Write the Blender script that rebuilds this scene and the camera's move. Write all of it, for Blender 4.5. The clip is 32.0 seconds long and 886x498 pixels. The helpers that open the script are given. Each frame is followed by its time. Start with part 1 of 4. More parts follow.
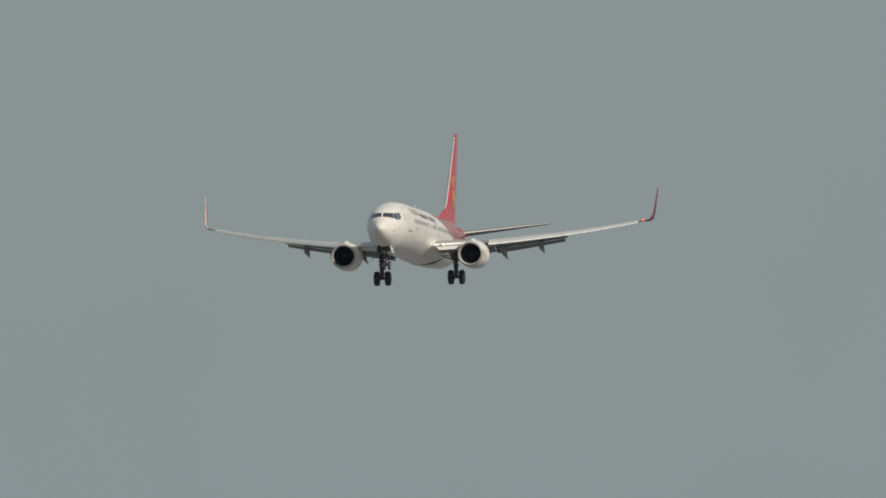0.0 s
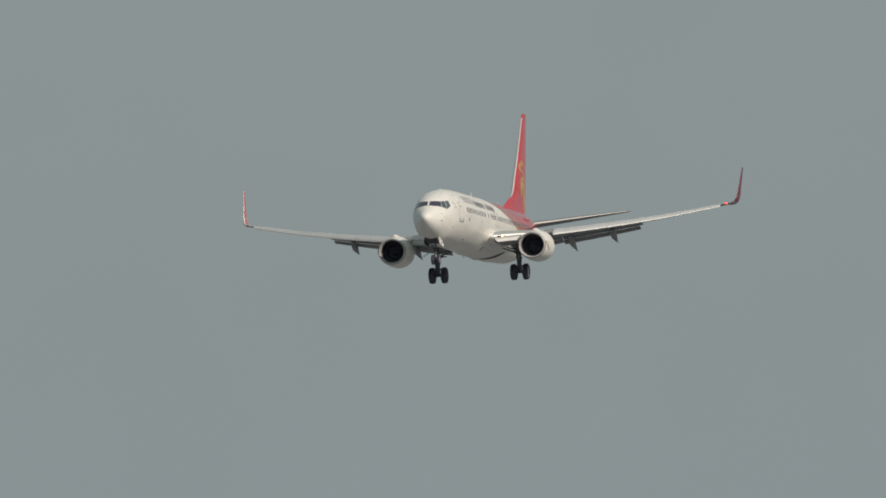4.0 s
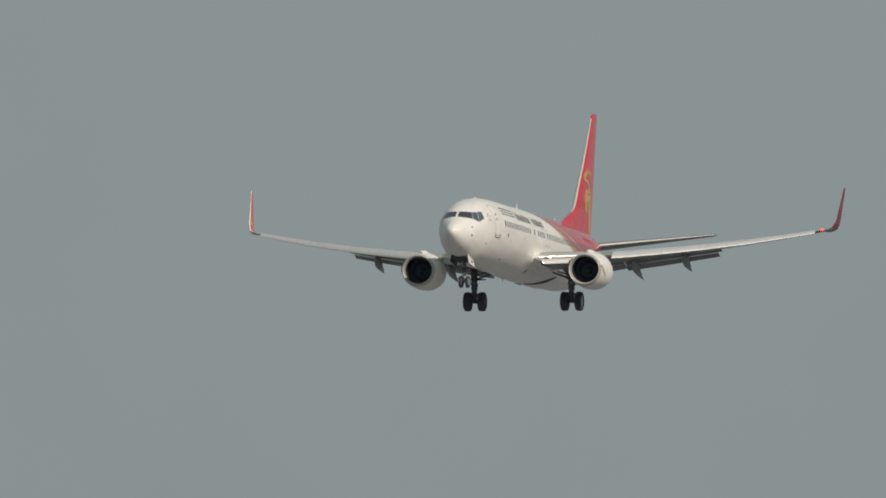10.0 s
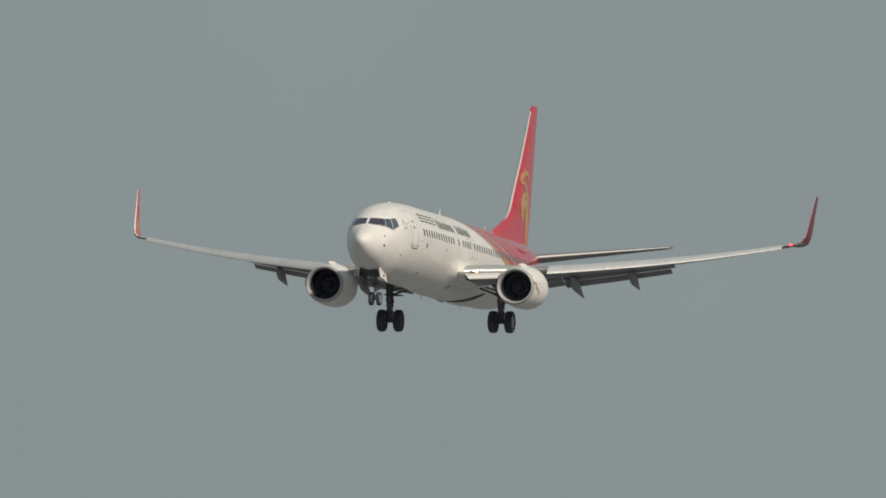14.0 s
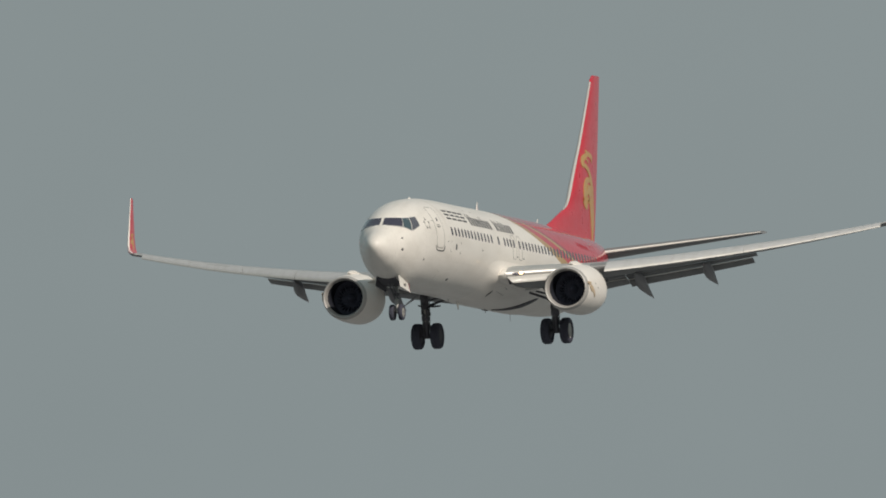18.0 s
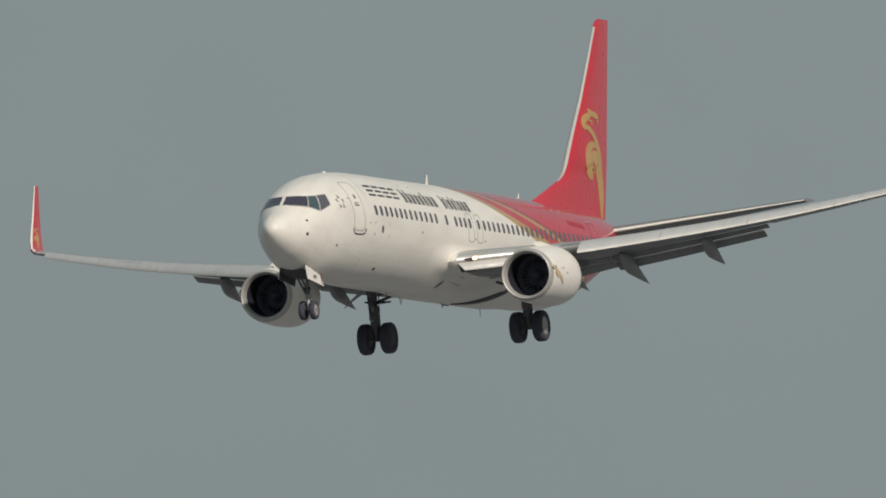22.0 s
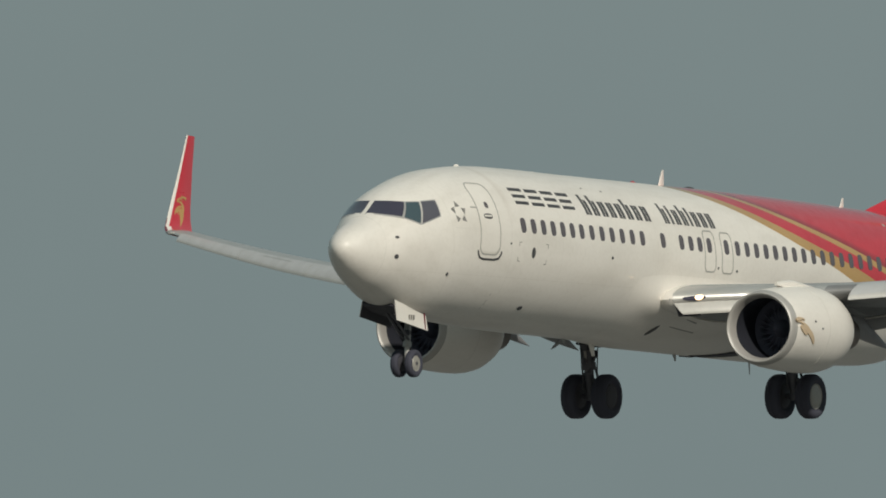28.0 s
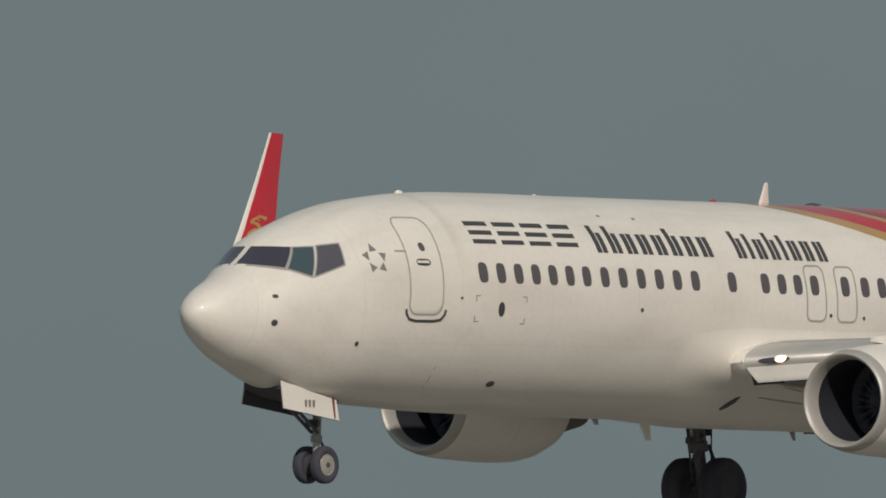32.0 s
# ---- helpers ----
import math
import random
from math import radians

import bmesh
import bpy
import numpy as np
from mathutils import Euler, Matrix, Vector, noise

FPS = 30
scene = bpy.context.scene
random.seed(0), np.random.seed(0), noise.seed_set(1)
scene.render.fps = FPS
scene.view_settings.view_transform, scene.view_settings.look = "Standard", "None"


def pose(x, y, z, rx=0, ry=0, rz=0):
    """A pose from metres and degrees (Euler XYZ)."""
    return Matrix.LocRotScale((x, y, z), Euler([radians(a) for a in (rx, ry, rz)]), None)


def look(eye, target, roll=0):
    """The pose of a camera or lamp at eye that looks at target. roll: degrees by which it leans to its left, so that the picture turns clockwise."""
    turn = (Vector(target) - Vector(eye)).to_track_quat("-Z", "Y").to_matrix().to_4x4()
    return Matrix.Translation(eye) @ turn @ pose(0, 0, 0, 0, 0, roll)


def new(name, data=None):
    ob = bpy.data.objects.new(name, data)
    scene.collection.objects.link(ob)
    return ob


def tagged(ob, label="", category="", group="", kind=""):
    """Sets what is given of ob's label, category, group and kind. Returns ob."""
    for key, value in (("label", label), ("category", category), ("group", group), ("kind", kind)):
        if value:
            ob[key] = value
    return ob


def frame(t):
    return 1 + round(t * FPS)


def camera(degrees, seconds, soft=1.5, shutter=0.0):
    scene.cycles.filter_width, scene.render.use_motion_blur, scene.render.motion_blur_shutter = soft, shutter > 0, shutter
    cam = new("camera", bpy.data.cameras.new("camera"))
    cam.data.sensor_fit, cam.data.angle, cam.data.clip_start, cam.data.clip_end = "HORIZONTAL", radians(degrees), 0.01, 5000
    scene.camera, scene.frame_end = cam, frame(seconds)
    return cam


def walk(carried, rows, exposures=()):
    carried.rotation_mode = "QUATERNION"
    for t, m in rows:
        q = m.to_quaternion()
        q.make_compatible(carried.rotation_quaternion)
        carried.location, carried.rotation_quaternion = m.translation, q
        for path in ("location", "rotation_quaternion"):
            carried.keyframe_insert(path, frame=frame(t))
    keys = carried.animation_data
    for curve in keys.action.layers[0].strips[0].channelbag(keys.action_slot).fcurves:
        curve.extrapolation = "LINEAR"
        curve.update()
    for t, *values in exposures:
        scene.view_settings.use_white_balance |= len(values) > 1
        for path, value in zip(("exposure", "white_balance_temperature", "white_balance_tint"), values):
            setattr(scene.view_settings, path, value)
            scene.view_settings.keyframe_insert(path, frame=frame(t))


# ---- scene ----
# The camera stands on the ground beside the approach and pans after the airliner.
EYE = (0.0, 0.0, 3.0)
cam = camera(1.3918, 32.0, soft=1.8)


def aim(bearing, height, lean):
    b, h = radians(bearing), radians(height)
    return look(EYE, (1000 * math.cos(b) * math.cos(h), 1000 * math.sin(b) * math.cos(h), EYE[2] + 1000 * math.sin(h)), lean)


# seconds, bearing, height and lean in degrees
walk(cam, [(t, aim(b, h, r)) for t, b, h, r in (
    (0.0, 8.1316, 3.2289, 0.390),
    (0.5, 8.3067, 3.2320, -0.126),
    (1.0, 8.4429, 3.2211, -0.802),
    (1.5, 8.5376, 3.2128, -0.875),
    (2.0, 8.6764, 3.1989, -1.257),
    (2.5, 8.8400, 3.2013, -1.519),
    (3.0, 8.9445, 3.1996, -1.236),
    (3.5, 9.0731, 3.2141, -0.745),
    (4.0, 9.1867, 3.1849, -0.513),
    (4.5, 9.3015, 3.1727, -0.490),
    (5.0, 9.4385, 3.1680, -0.548),
    (5.5, 9.5791, 3.1631, -0.607),
    (6.0, 9.7234, 3.1577, -0.666),
    (6.5, 9.8718, 3.1521, -0.724),
    (7.0, 10.0795, 3.1449, -0.040),
    (7.5, 10.2418, 3.1360, 0.593),
    (8.0, 10.3540, 3.1349, 0.678),
    (8.5, 10.5676, 3.1294, 0.600),
    (9.0, 10.7939, 3.1299, 0.396),
    (9.5, 10.9728, 3.1245, 0.289),
    (10.0, 11.1416, 3.1223, 0.246),
    (10.5, 11.3522, 3.0975, 0.197),
    (11.0, 11.4813, 3.0956, 0.738),
    (11.5, 11.6162, 3.0848, 1.053),
    (12.0, 11.8147, 3.0617, 1.180),
    (12.5, 12.0690, 3.0737, 1.182),
    (13.0, 12.2253, 3.0535, 0.944),
    (13.5, 12.4559, 3.0749, 0.853),
    (14.0, 12.7209, 3.0381, 0.864),
    (14.5, 12.9835, 3.0133, 0.893),
    (15.0, 13.2364, 3.0057, 0.687),
    (15.5, 13.4988, 2.9970, 0.481),
    (16.0, 13.7715, 2.9874, 0.275),
    (16.5, 14.0550, 2.9766, 0.069),
    (17.0, 14.3682, 2.9462, -0.393),
    (17.5, 14.7044, 2.9022, -0.523),
    (18.0, 15.0362, 2.8811, -0.512),
    (18.5, 15.3392, 2.8255, -0.278),
    (19.0, 15.6257, 2.7936, -0.278),
    (19.5, 16.0015, 2.7652, -0.081),
    (20.0, 16.3944, 2.7254, -0.187),
    (20.5, 16.7205, 2.7158, -0.662),
    (21.0, 17.1961, 2.6716, -1.044),
    (21.5, 17.6739, 2.6488, -1.259),
    (22.0, 18.0911, 2.5926, -1.333),
    (22.5, 18.5839, 2.5864, -0.650),
    (23.0, 19.1222, 2.5486, -0.025),
    (23.5, 19.6206, 2.5316, 0.427),
    (24.0, 20.2338, 2.3199, 0.468),
    (24.5, 20.9199, 2.2136, 0.142),
    (25.0, 21.5222, 2.1991, -0.004),
    (25.5, 22.1223, 2.1691, 0.091),
    (26.0, 22.8831, 2.1278, 0.186),
    (26.5, 23.6890, 2.0814, 0.281),
    (27.0, 24.5443, 2.0291, 0.377),
    (27.5, 25.4535, 1.9708, 0.472),
    (28.0, 26.4484, 1.8689, 0.573),
    (28.5, 27.3852, 1.7987, -0.023),
    (29.0, 28.2859, 1.7323, -0.099),
    (29.5, 29.3986, 1.5940, -0.286),
    (30.0, 30.6052, 1.4790, -0.010),
    (30.5, 31.8897, 1.3226, 0.004),
    (31.0, 33.4804, 1.1713, -0.128),
    (31.5, 35.1020, 0.9995, -0.128),
    (32.0, 36.8468, 0.8606, -0.185),
)], exposures=((0, 0.0, 6500, 10.0), (2, -0.0, 6500, 10.0), (4, -0.0, 6500, 10.0), (6, -0.001, 6500, 10.0), (8, -0.002, 6500, 10.0), (10, -0.004, 6500, 10.0), (12, -0.006, 6500, 10.0), (14, -0.01, 6500, 10.0), (16, -0.015, 6500, 10.0), (18, -0.024, 6500, 10.0), (20, -0.034, 6500, 10.0), (22, -0.05, 6500, 10.0), (24, -0.073, 6500, 9.0), (25, -0.089, 6488, 8.0), (26, -0.108, 6475, 7.0), (27, -0.132, 6462, 6.0), (28, -0.163, 6450, 5.0), (29, -0.194, 6475, 6.0), (30, -0.235, 6505, 7.0), (31, -0.286, 6565, 9.5), (32, -0.344, 6600, 11.0)))

# ---------------------------------------------------------------- world, sun, exposure
SUN_AZ, SUN_EL = 229.0, 33.0       # degrees: bearing from +x towards +y, height


def sky_world():
    w = bpy.data.worlds.new("hazy_sky")
    scene.world = w
    w.use_nodes = True
    nt = w.node_tree
    nt.nodes.clear()
    out, bg = nt.nodes.new("ShaderNodeOutputWorld"), nt.nodes.new("ShaderNodeBackground")
    sky = nt.nodes.new("ShaderNodeTexSky")
    sky.sky_type, sky.sun_disc = "NISHITA", False
    sky.sun_elevation, sky.sun_rotation = radians(SUN_EL), radians(90 - SUN_AZ)
    sky.dust_density, sky.air_density = 4.0, 1.5
    # grey haze, a little brighter along one bearing, thins out smoothly
    co, dot = nt.nodes.new("ShaderNodeTexCoord"), nt.nodes.new("ShaderNodeVectorMath")
    dot.operation = "DOT_PRODUCT"
    az = radians(HAZE_AZ)
    dot.inputs[1].default_value = (math.cos(az), math.sin(az), 0.0)
    nt.links.new(co.outputs["Generated"], dot.inputs[0])
    ramp, share = nt.nodes.new("ShaderNodeMapRange"), nt.nodes.new("ShaderNodeMapRange")
    ramp.interpolation_type = share.interpolation_type = "SMOOTHSTEP"
    share.inputs["From Min"].default_value, share.inputs["From Max"].default_value = HAZE_NEAR, HAZE_FAR
    ramp.inputs["From Min"].default_value, ramp.inputs["From Max"].default_value = HAZE_NEAR, HAZE_FAR
    ramp.inputs["To Min"].default_value, ramp.inputs["To Max"].default_value = HAZE_HIGH, HAZE_LOW
    arc = nt.nodes.new("ShaderNodeMath")
    arc.operation = "ARCCOSINE"
    nt.links.new(dot.outputs["Value"], arc.inputs[0])
    nt.links.new(arc.outputs["Value"], ramp.inputs["Value"])
    nt.links.new(arc.outputs["Value"], share.inputs["Value"])
    # faint unevenness of the haze
    noi = nt.nodes.new("ShaderNodeTexNoise")
    noi.inputs["Scale"].default_value, noi.inputs["Detail"].default_value = 140.0, 2.0
    nt.links.new(co.outputs["Generated"], noi.inputs["Vector"])
    un = nt.nodes.new("ShaderNodeMapRange")
    un.inputs["To Min"].default_value, un.inputs["To Max"].default_value = .97, 1.03
    nt.links.new(noi.outputs["Fac"], un.inputs["Value"])
    mul = nt.nodes.new("ShaderNodeMath")
    mul.operation = "MULTIPLY"
    nt.links.new(ramp.outputs["Result"], mul.inputs[0])
    nt.links.new(un.outputs["Result"], mul.inputs[1])
    haze = nt.nodes.new("ShaderNodeVectorMath")
    haze.operation = "SCALE"
    tint = nt.nodes.new("ShaderNodeMix")
    tint.data_type = "RGBA"
    tint.inputs[6].default_value, tint.inputs[7].default_value = (*HAZE, 1), (*HAZE_SIDE, 1)
    nt.links.new(share.outputs["Result"], tint.inputs[0])
    nt.links.new(tint.outputs[2], haze.inputs[0])
    nt.links.new(mul.outputs["Value"], haze.inputs["Scale"])
    dim = nt.nodes.new("ShaderNodeVectorMath")
    dim.operation = "SCALE"
    dim.inputs["Scale"].default_value = SKY
    nt.links.new(sky.outputs["Color"], dim.inputs[0])
    mix = nt.nodes.new("ShaderNodeVectorMath")
    nt.links.new(haze.outputs["Vector"], mix.inputs[0])
    nt.links.new(dim.outputs["Vector"], mix.inputs[1])
    nt.links.new(mix.outputs["Vector"], bg.inputs["Color"])
    bg.inputs["Strength"].default_value = 0.1
    nt.links.new(bg.outputs["Background"], out.inputs["Surface"])


HAZE = (2.28, 2.68, 2.80)
HAZE_SIDE = (2.05, 2.68, 2.80)
HAZE_AZ, HAZE_NEAR, HAZE_FAR, HAZE_LOW, HAZE_HIGH = 0.0, .16, .80, .835, 1.005
SKY = .10
sky_world()
sun = new("sun", bpy.data.lights.new("sun", "SUN"))
sun.data.energy, sun.data.angle, sun.data.color = 3.1, radians(1.0), (1.0, .91, .81)
_d = Vector((math.cos(radians(SUN_AZ)) * math.cos(radians(SUN_EL)), math.sin(radians(SUN_AZ)) * math.cos(radians(SUN_EL)), math.sin(radians(SUN_EL))))
sun.matrix_world = look(_d * 50, (0, 0, 0))


# ---------------------------------------------------------------- materials
class Mat:
    """A small builder of node materials on object coordinates."""

    def __init__(self, name, rough=.5, metal=0.0, coat=0.0):
        self.m = bpy.data.materials.new(name)
        self.m.use_nodes = True
        self.nt = self.m.node_tree
        self.b = self.nt.nodes["Principled BSDF"]
        self.b.inputs["Roughness"].default_value, self.b.inputs["Metallic"].default_value = rough, metal
        self.b.inputs["Coat Weight"].default_value = coat
        self.b.inputs["Coat Roughness"].default_value = .045
        self.co = self.nt.nodes.new("ShaderNodeTexCoord").outputs["Object"]

    def node(self, kind, **values):
        n = self.nt.nodes.new(kind)
        for k, v in values.items():
            n.inputs[k.replace("_", " ")].default_value = v
        return n

    def link(self, a, b):
        self.nt.links.new(a, b)

    def math(self, op, a, b=0.0):
        n = self.nt.nodes.new("ShaderNodeMath")
        n.operation = op
        for i, v in enumerate((a, b)):
            if isinstance(v, (int, float)):
                n.inputs[i].default_value = v
            else:
                self.link(v, n.inputs[i])
        return n.outputs[0]

    def noise(self, scale, detail=3.0, stretch=(1, 1, 1)):
        mp = self.node("ShaderNodeMapping", Scale=stretch)
        self.link(self.co, mp.inputs["Vector"])
        n = self.node("ShaderNodeTexNoise", Scale=scale, Detail=detail)
        self.link(mp.outputs["Vector"], n.inputs["Vector"])
        return n.outputs["Fac"]

    def span(self, v, a, b, lo, hi):
        n = self.node("ShaderNodeMapRange", From_Min=a, From_Max=b, To_Min=lo, To_Max=hi)
        self.link(v, n.inputs["Value"])
        return n.outputs["Result"]

    def mix(self, fac, a, b, kind="MIX"):
        n = self.nt.nodes.new("ShaderNodeMix")
        n.data_type, n.blend_type = "RGBA", kind
        for i, v in ((0, fac), (6, a), (7, b)):
            if isinstance(v, (int, float)):
                n.inputs[i].default_value = v
            elif isinstance(v, tuple):
                n.inputs[i].default_value = (*v, 1)
            else:
                self.link(v, n.inputs[i])
        return n.outputs[2]

    def grime(self, base, amount=.12, streak=(.35, 2.5, .9)):
        """Dirt at two scales over a colour, streaked along the airflow."""
        a = self.span(self.noise(1.3, 4, streak), .42, .75, 0, amount)
        b = self.span(self.noise(9, 3), .45, .8, 0, amount * .7)
        c = self.mix(a, base, (.33, .29, .23), "MULTIPLY")
        return self.mix(b, c, (.5, .46, .4), "MULTIPLY")

    def done(self, colour=None, bump=0.0, scale=20.0, rough_var=0.0):
        if isinstance(colour, tuple):
            self.b.inputs["Base Color"].default_value = (*colour, 1)
        elif colour is not None:
            self.link(colour, self.b.inputs["Base Color"])
        if bump:
            n = self.node("ShaderNodeBump", Strength=bump, Distance=.02)
            self.link(self.noise(scale, 2), n.inputs["Height"])
            self.link(n.outputs["Normal"], self.b.inputs["Normal"])
        if rough_var:
            r = self.b.inputs["Roughness"].default_value
            self.link(self.span(self.noise(3, 3), .3, .7, r - rough_var, r + rough_var), self.b.inputs["Roughness"])
        return self.m


WHITE, RED, GOLD = (.80, .765, .715), (.56, .022, .042), (.50, .31, .11)


def edge_at(mat, z, pts):
    """The station of a paint edge at a height, through (station, height) points."""
    n = mat.nt.nodes.new("ShaderNodeValToRGB")
    fair = np.polyfit([q[1] for q in pts], [q[0] for q in pts], 5)
    heights = np.linspace(-1.8, 2.0, 24)
    while len(n.color_ramp.elements) < len(heights):
        n.color_ramp.elements.new(.5)
    for e, h in zip(n.color_ramp.elements, heights):
        x = np.polyval(fair, max(h, min(q[1] for q in pts)))
        e.position, e.color = (h + 1.8) / 3.8, (*[(float(x) - 14) / 20] * 3, 1)
    mat.link(mat.span(z, -1.8, 2.0, 0, 1), n.inputs["Fac"])
    return mat.math("ADD", mat.math("MULTIPLY", n.outputs["Color"], 20.0), 14.0)


# lower edges of the painted bands on the port side: station, height
BAND_GOLD = ((16.4, 1.95), (17.3, 1.77), (18.15, 1.58), (18.85, 1.42), (19.83, 1.13), (20.85, .80), (21.84, .54), (22.75, .30), (23.58, .05), (24.35, -.20), (26.95, -1.15), (27.66, -1.46), (28.4, -1.70))
BAND_RED = ((17.1, 1.95), (17.8, 1.82), (18.44, 1.70), (19.21, 1.52), (20.05, 1.28), (21.05, 1.01), (22.17, .73), (23.33, .47), (24.54, .17), (25.46, -.12), (27.83, -1.03), (28.44, -1.31), (29.34, -1.54))
LINE_GOLD = ((18.5, 1.95), (19.36, 1.77), (20.05, 1.60), (20.85, 1.38), (21.68, 1.18), (22.6, .96), (23.59, .73), (24.63, .48), (25.68, .20), (26.55, -.08), (29.05, -1.03), (30.5, -1.54))
LINE_DARK = ((18.8, 1.95), (19.62, 1.80), (20.25, 1.66), (21.0, 1.46), (21.83, 1.26), (22.75, 1.05), (23.72, .85), (24.75, .61), (25.8, .34), (26.95, -.05), (29.5, -1.03), (31.0, -1.54))


def fuselage_paint():
    """White forward, two gold bands sweeping down to a red tail."""
    m = Mat("white_red_gold_fuselage_paint", .5, 0, .35)
    sep = m.node("ShaderNodeSeparateXYZ")
    m.link(m.co, sep.inputs["Vector"])
    x, z = sep.outputs["X"], sep.outputs["Z"]
    col = WHITE
    for pts, tint, back, wide in ((BAND_GOLD, GOLD, 0, .02), (BAND_RED, RED, 0, .02), (LINE_GOLD, GOLD, 0, .02), (LINE_DARK, (.28, .02, .03), 0, .03), (LINE_DARK, RED, .15, .7)):
        q = m.math("SUBTRACT", x, edge_at(m, z, pts))
        col = m.mix(m.span(q, back, back + wide, 0, 1), col, tint)
    lines = m.math("ABSOLUTE", m.math("SUBTRACT", m.math("FRACT", m.math("MULTIPLY", m.math("SUBTRACT", x, 2.33), 1 / 2.54)), .5))
    seam = m.math("MULTIPLY", m.span(lines, 0, .006, .18, 0), m.span(x, 2, 2.2, 0, 1))
    col = m.mix(seam, col, (.55, .53, .5), "MULTIPLY")
    # dull streak behind the door and rubbed paint above the wing root
    streak = m.math("MULTIPLY", m.span(m.math("ABSOLUTE", m.math("SUBTRACT", x, 6.22)), 0, .22, .26, 0), m.span(sep.outputs["Z"], .5, 1.2, 0, 1))
    col = m.mix(streak, col, (.62, .56, .5), "MULTIPLY")
    rub = m.math("MULTIPLY", m.span(m.math("ABSOLUTE", m.math("ADD", sep.outputs["Z"], .52)), .02, .09, 1, 0), m.span(m.math("ABSOLUTE", m.math("SUBTRACT", x, 17.3)), .9, 1.5, 1, 0))
    rub = m.math("MULTIPLY", rub, m.span(m.noise(5, 3), .45, .6, 0, .55))
    col = m.mix(rub, col, (.4, .36, .32), "MULTIPLY")
    lap = m.span(m.math("ABSOLUTE", m.math("ADD", sep.outputs["Z"], .78)), 0, .012, .18, 0)
    col = m.mix(lap, col, (.6, .57, .53), "MULTIPLY")
    col = m.grime(col, .16)
    # glossier red and gold paint
    m.link(m.span(m.math("SUBTRACT", x, edge_at(m, z, BAND_GOLD)), 0, .05, .35, 1.0), m.b.inputs["Coat Weight"])
    return m.done(col, .05, 1.5, .06)


def plain(name, colour, rough, metal=0.0, coat=0.0, dirt=.12, bump=.05, scale=8.0):
    m = Mat(name, rough, metal, coat)
    m.b.inputs["Base Color"].default_value = (*colour, 1)
    return m.done(m.grime(colour, dirt) if dirt else colour, bump, scale, .05)


def glow(name, colour, power):
    m = Mat(name, .2)
    m.b.inputs["Emission Color"].default_value, m.b.inputs["Emission Strength"].default_value = (*colour, 1), power
    return m.done(colour)


M_BODY = fuselage_paint()
M_WHITE = plain("white_paint", WHITE, .5, 0, .25)
M_WHITE.node_tree.nodes["Principled BSDF"].inputs["Coat Roughness"].default_value = .16
M_RED = plain("red_paint", RED, .32, 0, .4, .08)
M_GOLD = plain("gold_paint", GOLD, .4, 0, .2, .06)
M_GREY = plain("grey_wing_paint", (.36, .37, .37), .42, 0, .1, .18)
M_CANOE = plain("mid_grey_fairing_paint", (.26, .262, .275), .5, 0, 0, .18)
M_TAN = plain("pale_gold_nacelle_mark", (.58, .45, .31), .5, 0, .1, .06)
# grey paint darkened to hold the shade under wing, flaps and tail
M_UNDER = plain("dark_grey_paint_and_shade", (.20, .205, .21), .5, 0, 0, .2)
M_SLAT = plain("bare_aluminium_leading_edge", (.50, .495, .475), .5, .15, 0, .08)
# bare slat metal with the grey sky reflection put into its colour
M_SLAT_TOP = plain("slat_top_reflection_grey", (.47, .475, .48), .45, 0, .15, .16)
M_LIP = plain("dull_metal_inlet_lip", (.47, .455, .435), .52, .3, 0, .12)
M_BARE = plain("polished_root_metal", (.60, .585, .56), .4, .5, 0, .1)
M_FLAP = plain("pale_grey_flap_paint", (.50, .49, .465), .42, 0, .1, .14)
M_DEEP_RED = plain("deep_red_paint", (.17, .02, .04), .45, 0, .15, .08)
M_FRAME = plain("grey_cockpit_window_frame", (.34, .335, .33), .5, 0, .1, .1)
M_LEG = plain("pale_grey_leg_paint", (.34, .34, .33), .4, .2, 0, .2)
M_DARK = plain("dark_seal_and_lettering", (.06, .06, .065), .5, 0, 0, 0)
M_MAROON = plain("dark_red_lettering", (.37, .018, .032), .45, 0, 0, 0)
M_STENCIL = plain("grey_stencil_paint", (.22, .21, .20), .5, 0, 0, 0)
M_JOINT = plain("pale_joint_filler", (.68, .655, .61), .5, 0, 0, 0)
M_SEAL = plain("grey_door_seal", (.36, .35, .33), .6, 0, 0, 0)
M_PANE = plain("dark_cabin_window_pane", (.105, .09, .10), .18, 0, .3, 0)
# dark glass, with a purple reflection mixed into its colour
M_GLASS = plain("dark_cockpit_glass", (.046, .041, .066), .10, 0, 1.0, 0, 0)
M_TYRE = plain("black_tyre_rubber", (.062, .064, .086), .75, 0, 0, 0, .2, 30)
M_TYRE.node_tree.nodes["Principled BSDF"].inputs["Specular IOR Level"].default_value = .2
M_STEEL = plain("grey_gear_steel", (.115, .115, .13), .5, .3, 0, .25)
M_HUB = plain("pale_wheel_hub", (.40, .385, .355), .45, .2, 0, .2)
M_BAY = plain("dark_gear_bay", (.06, .06, .072), .7, 0, 0, .2)
M_FAN = plain("dark_titanium_fan", (.10, .105, .14), .85, 0, 0, 0)
M_FAN.node_tree.nodes["Principled BSDF"].inputs["Specular IOR Level"].default_value = .15
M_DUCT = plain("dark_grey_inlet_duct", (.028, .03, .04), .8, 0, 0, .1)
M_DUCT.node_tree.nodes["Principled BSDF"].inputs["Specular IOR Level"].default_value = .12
M_FAN_BACK = plain("grey_fan_stators", (.10, .105, .14), .85, 0, 0, 0)
M_HOT = plain("brown_exhaust_metal", (.16, .13, .11), .45, .7, 0, .2)
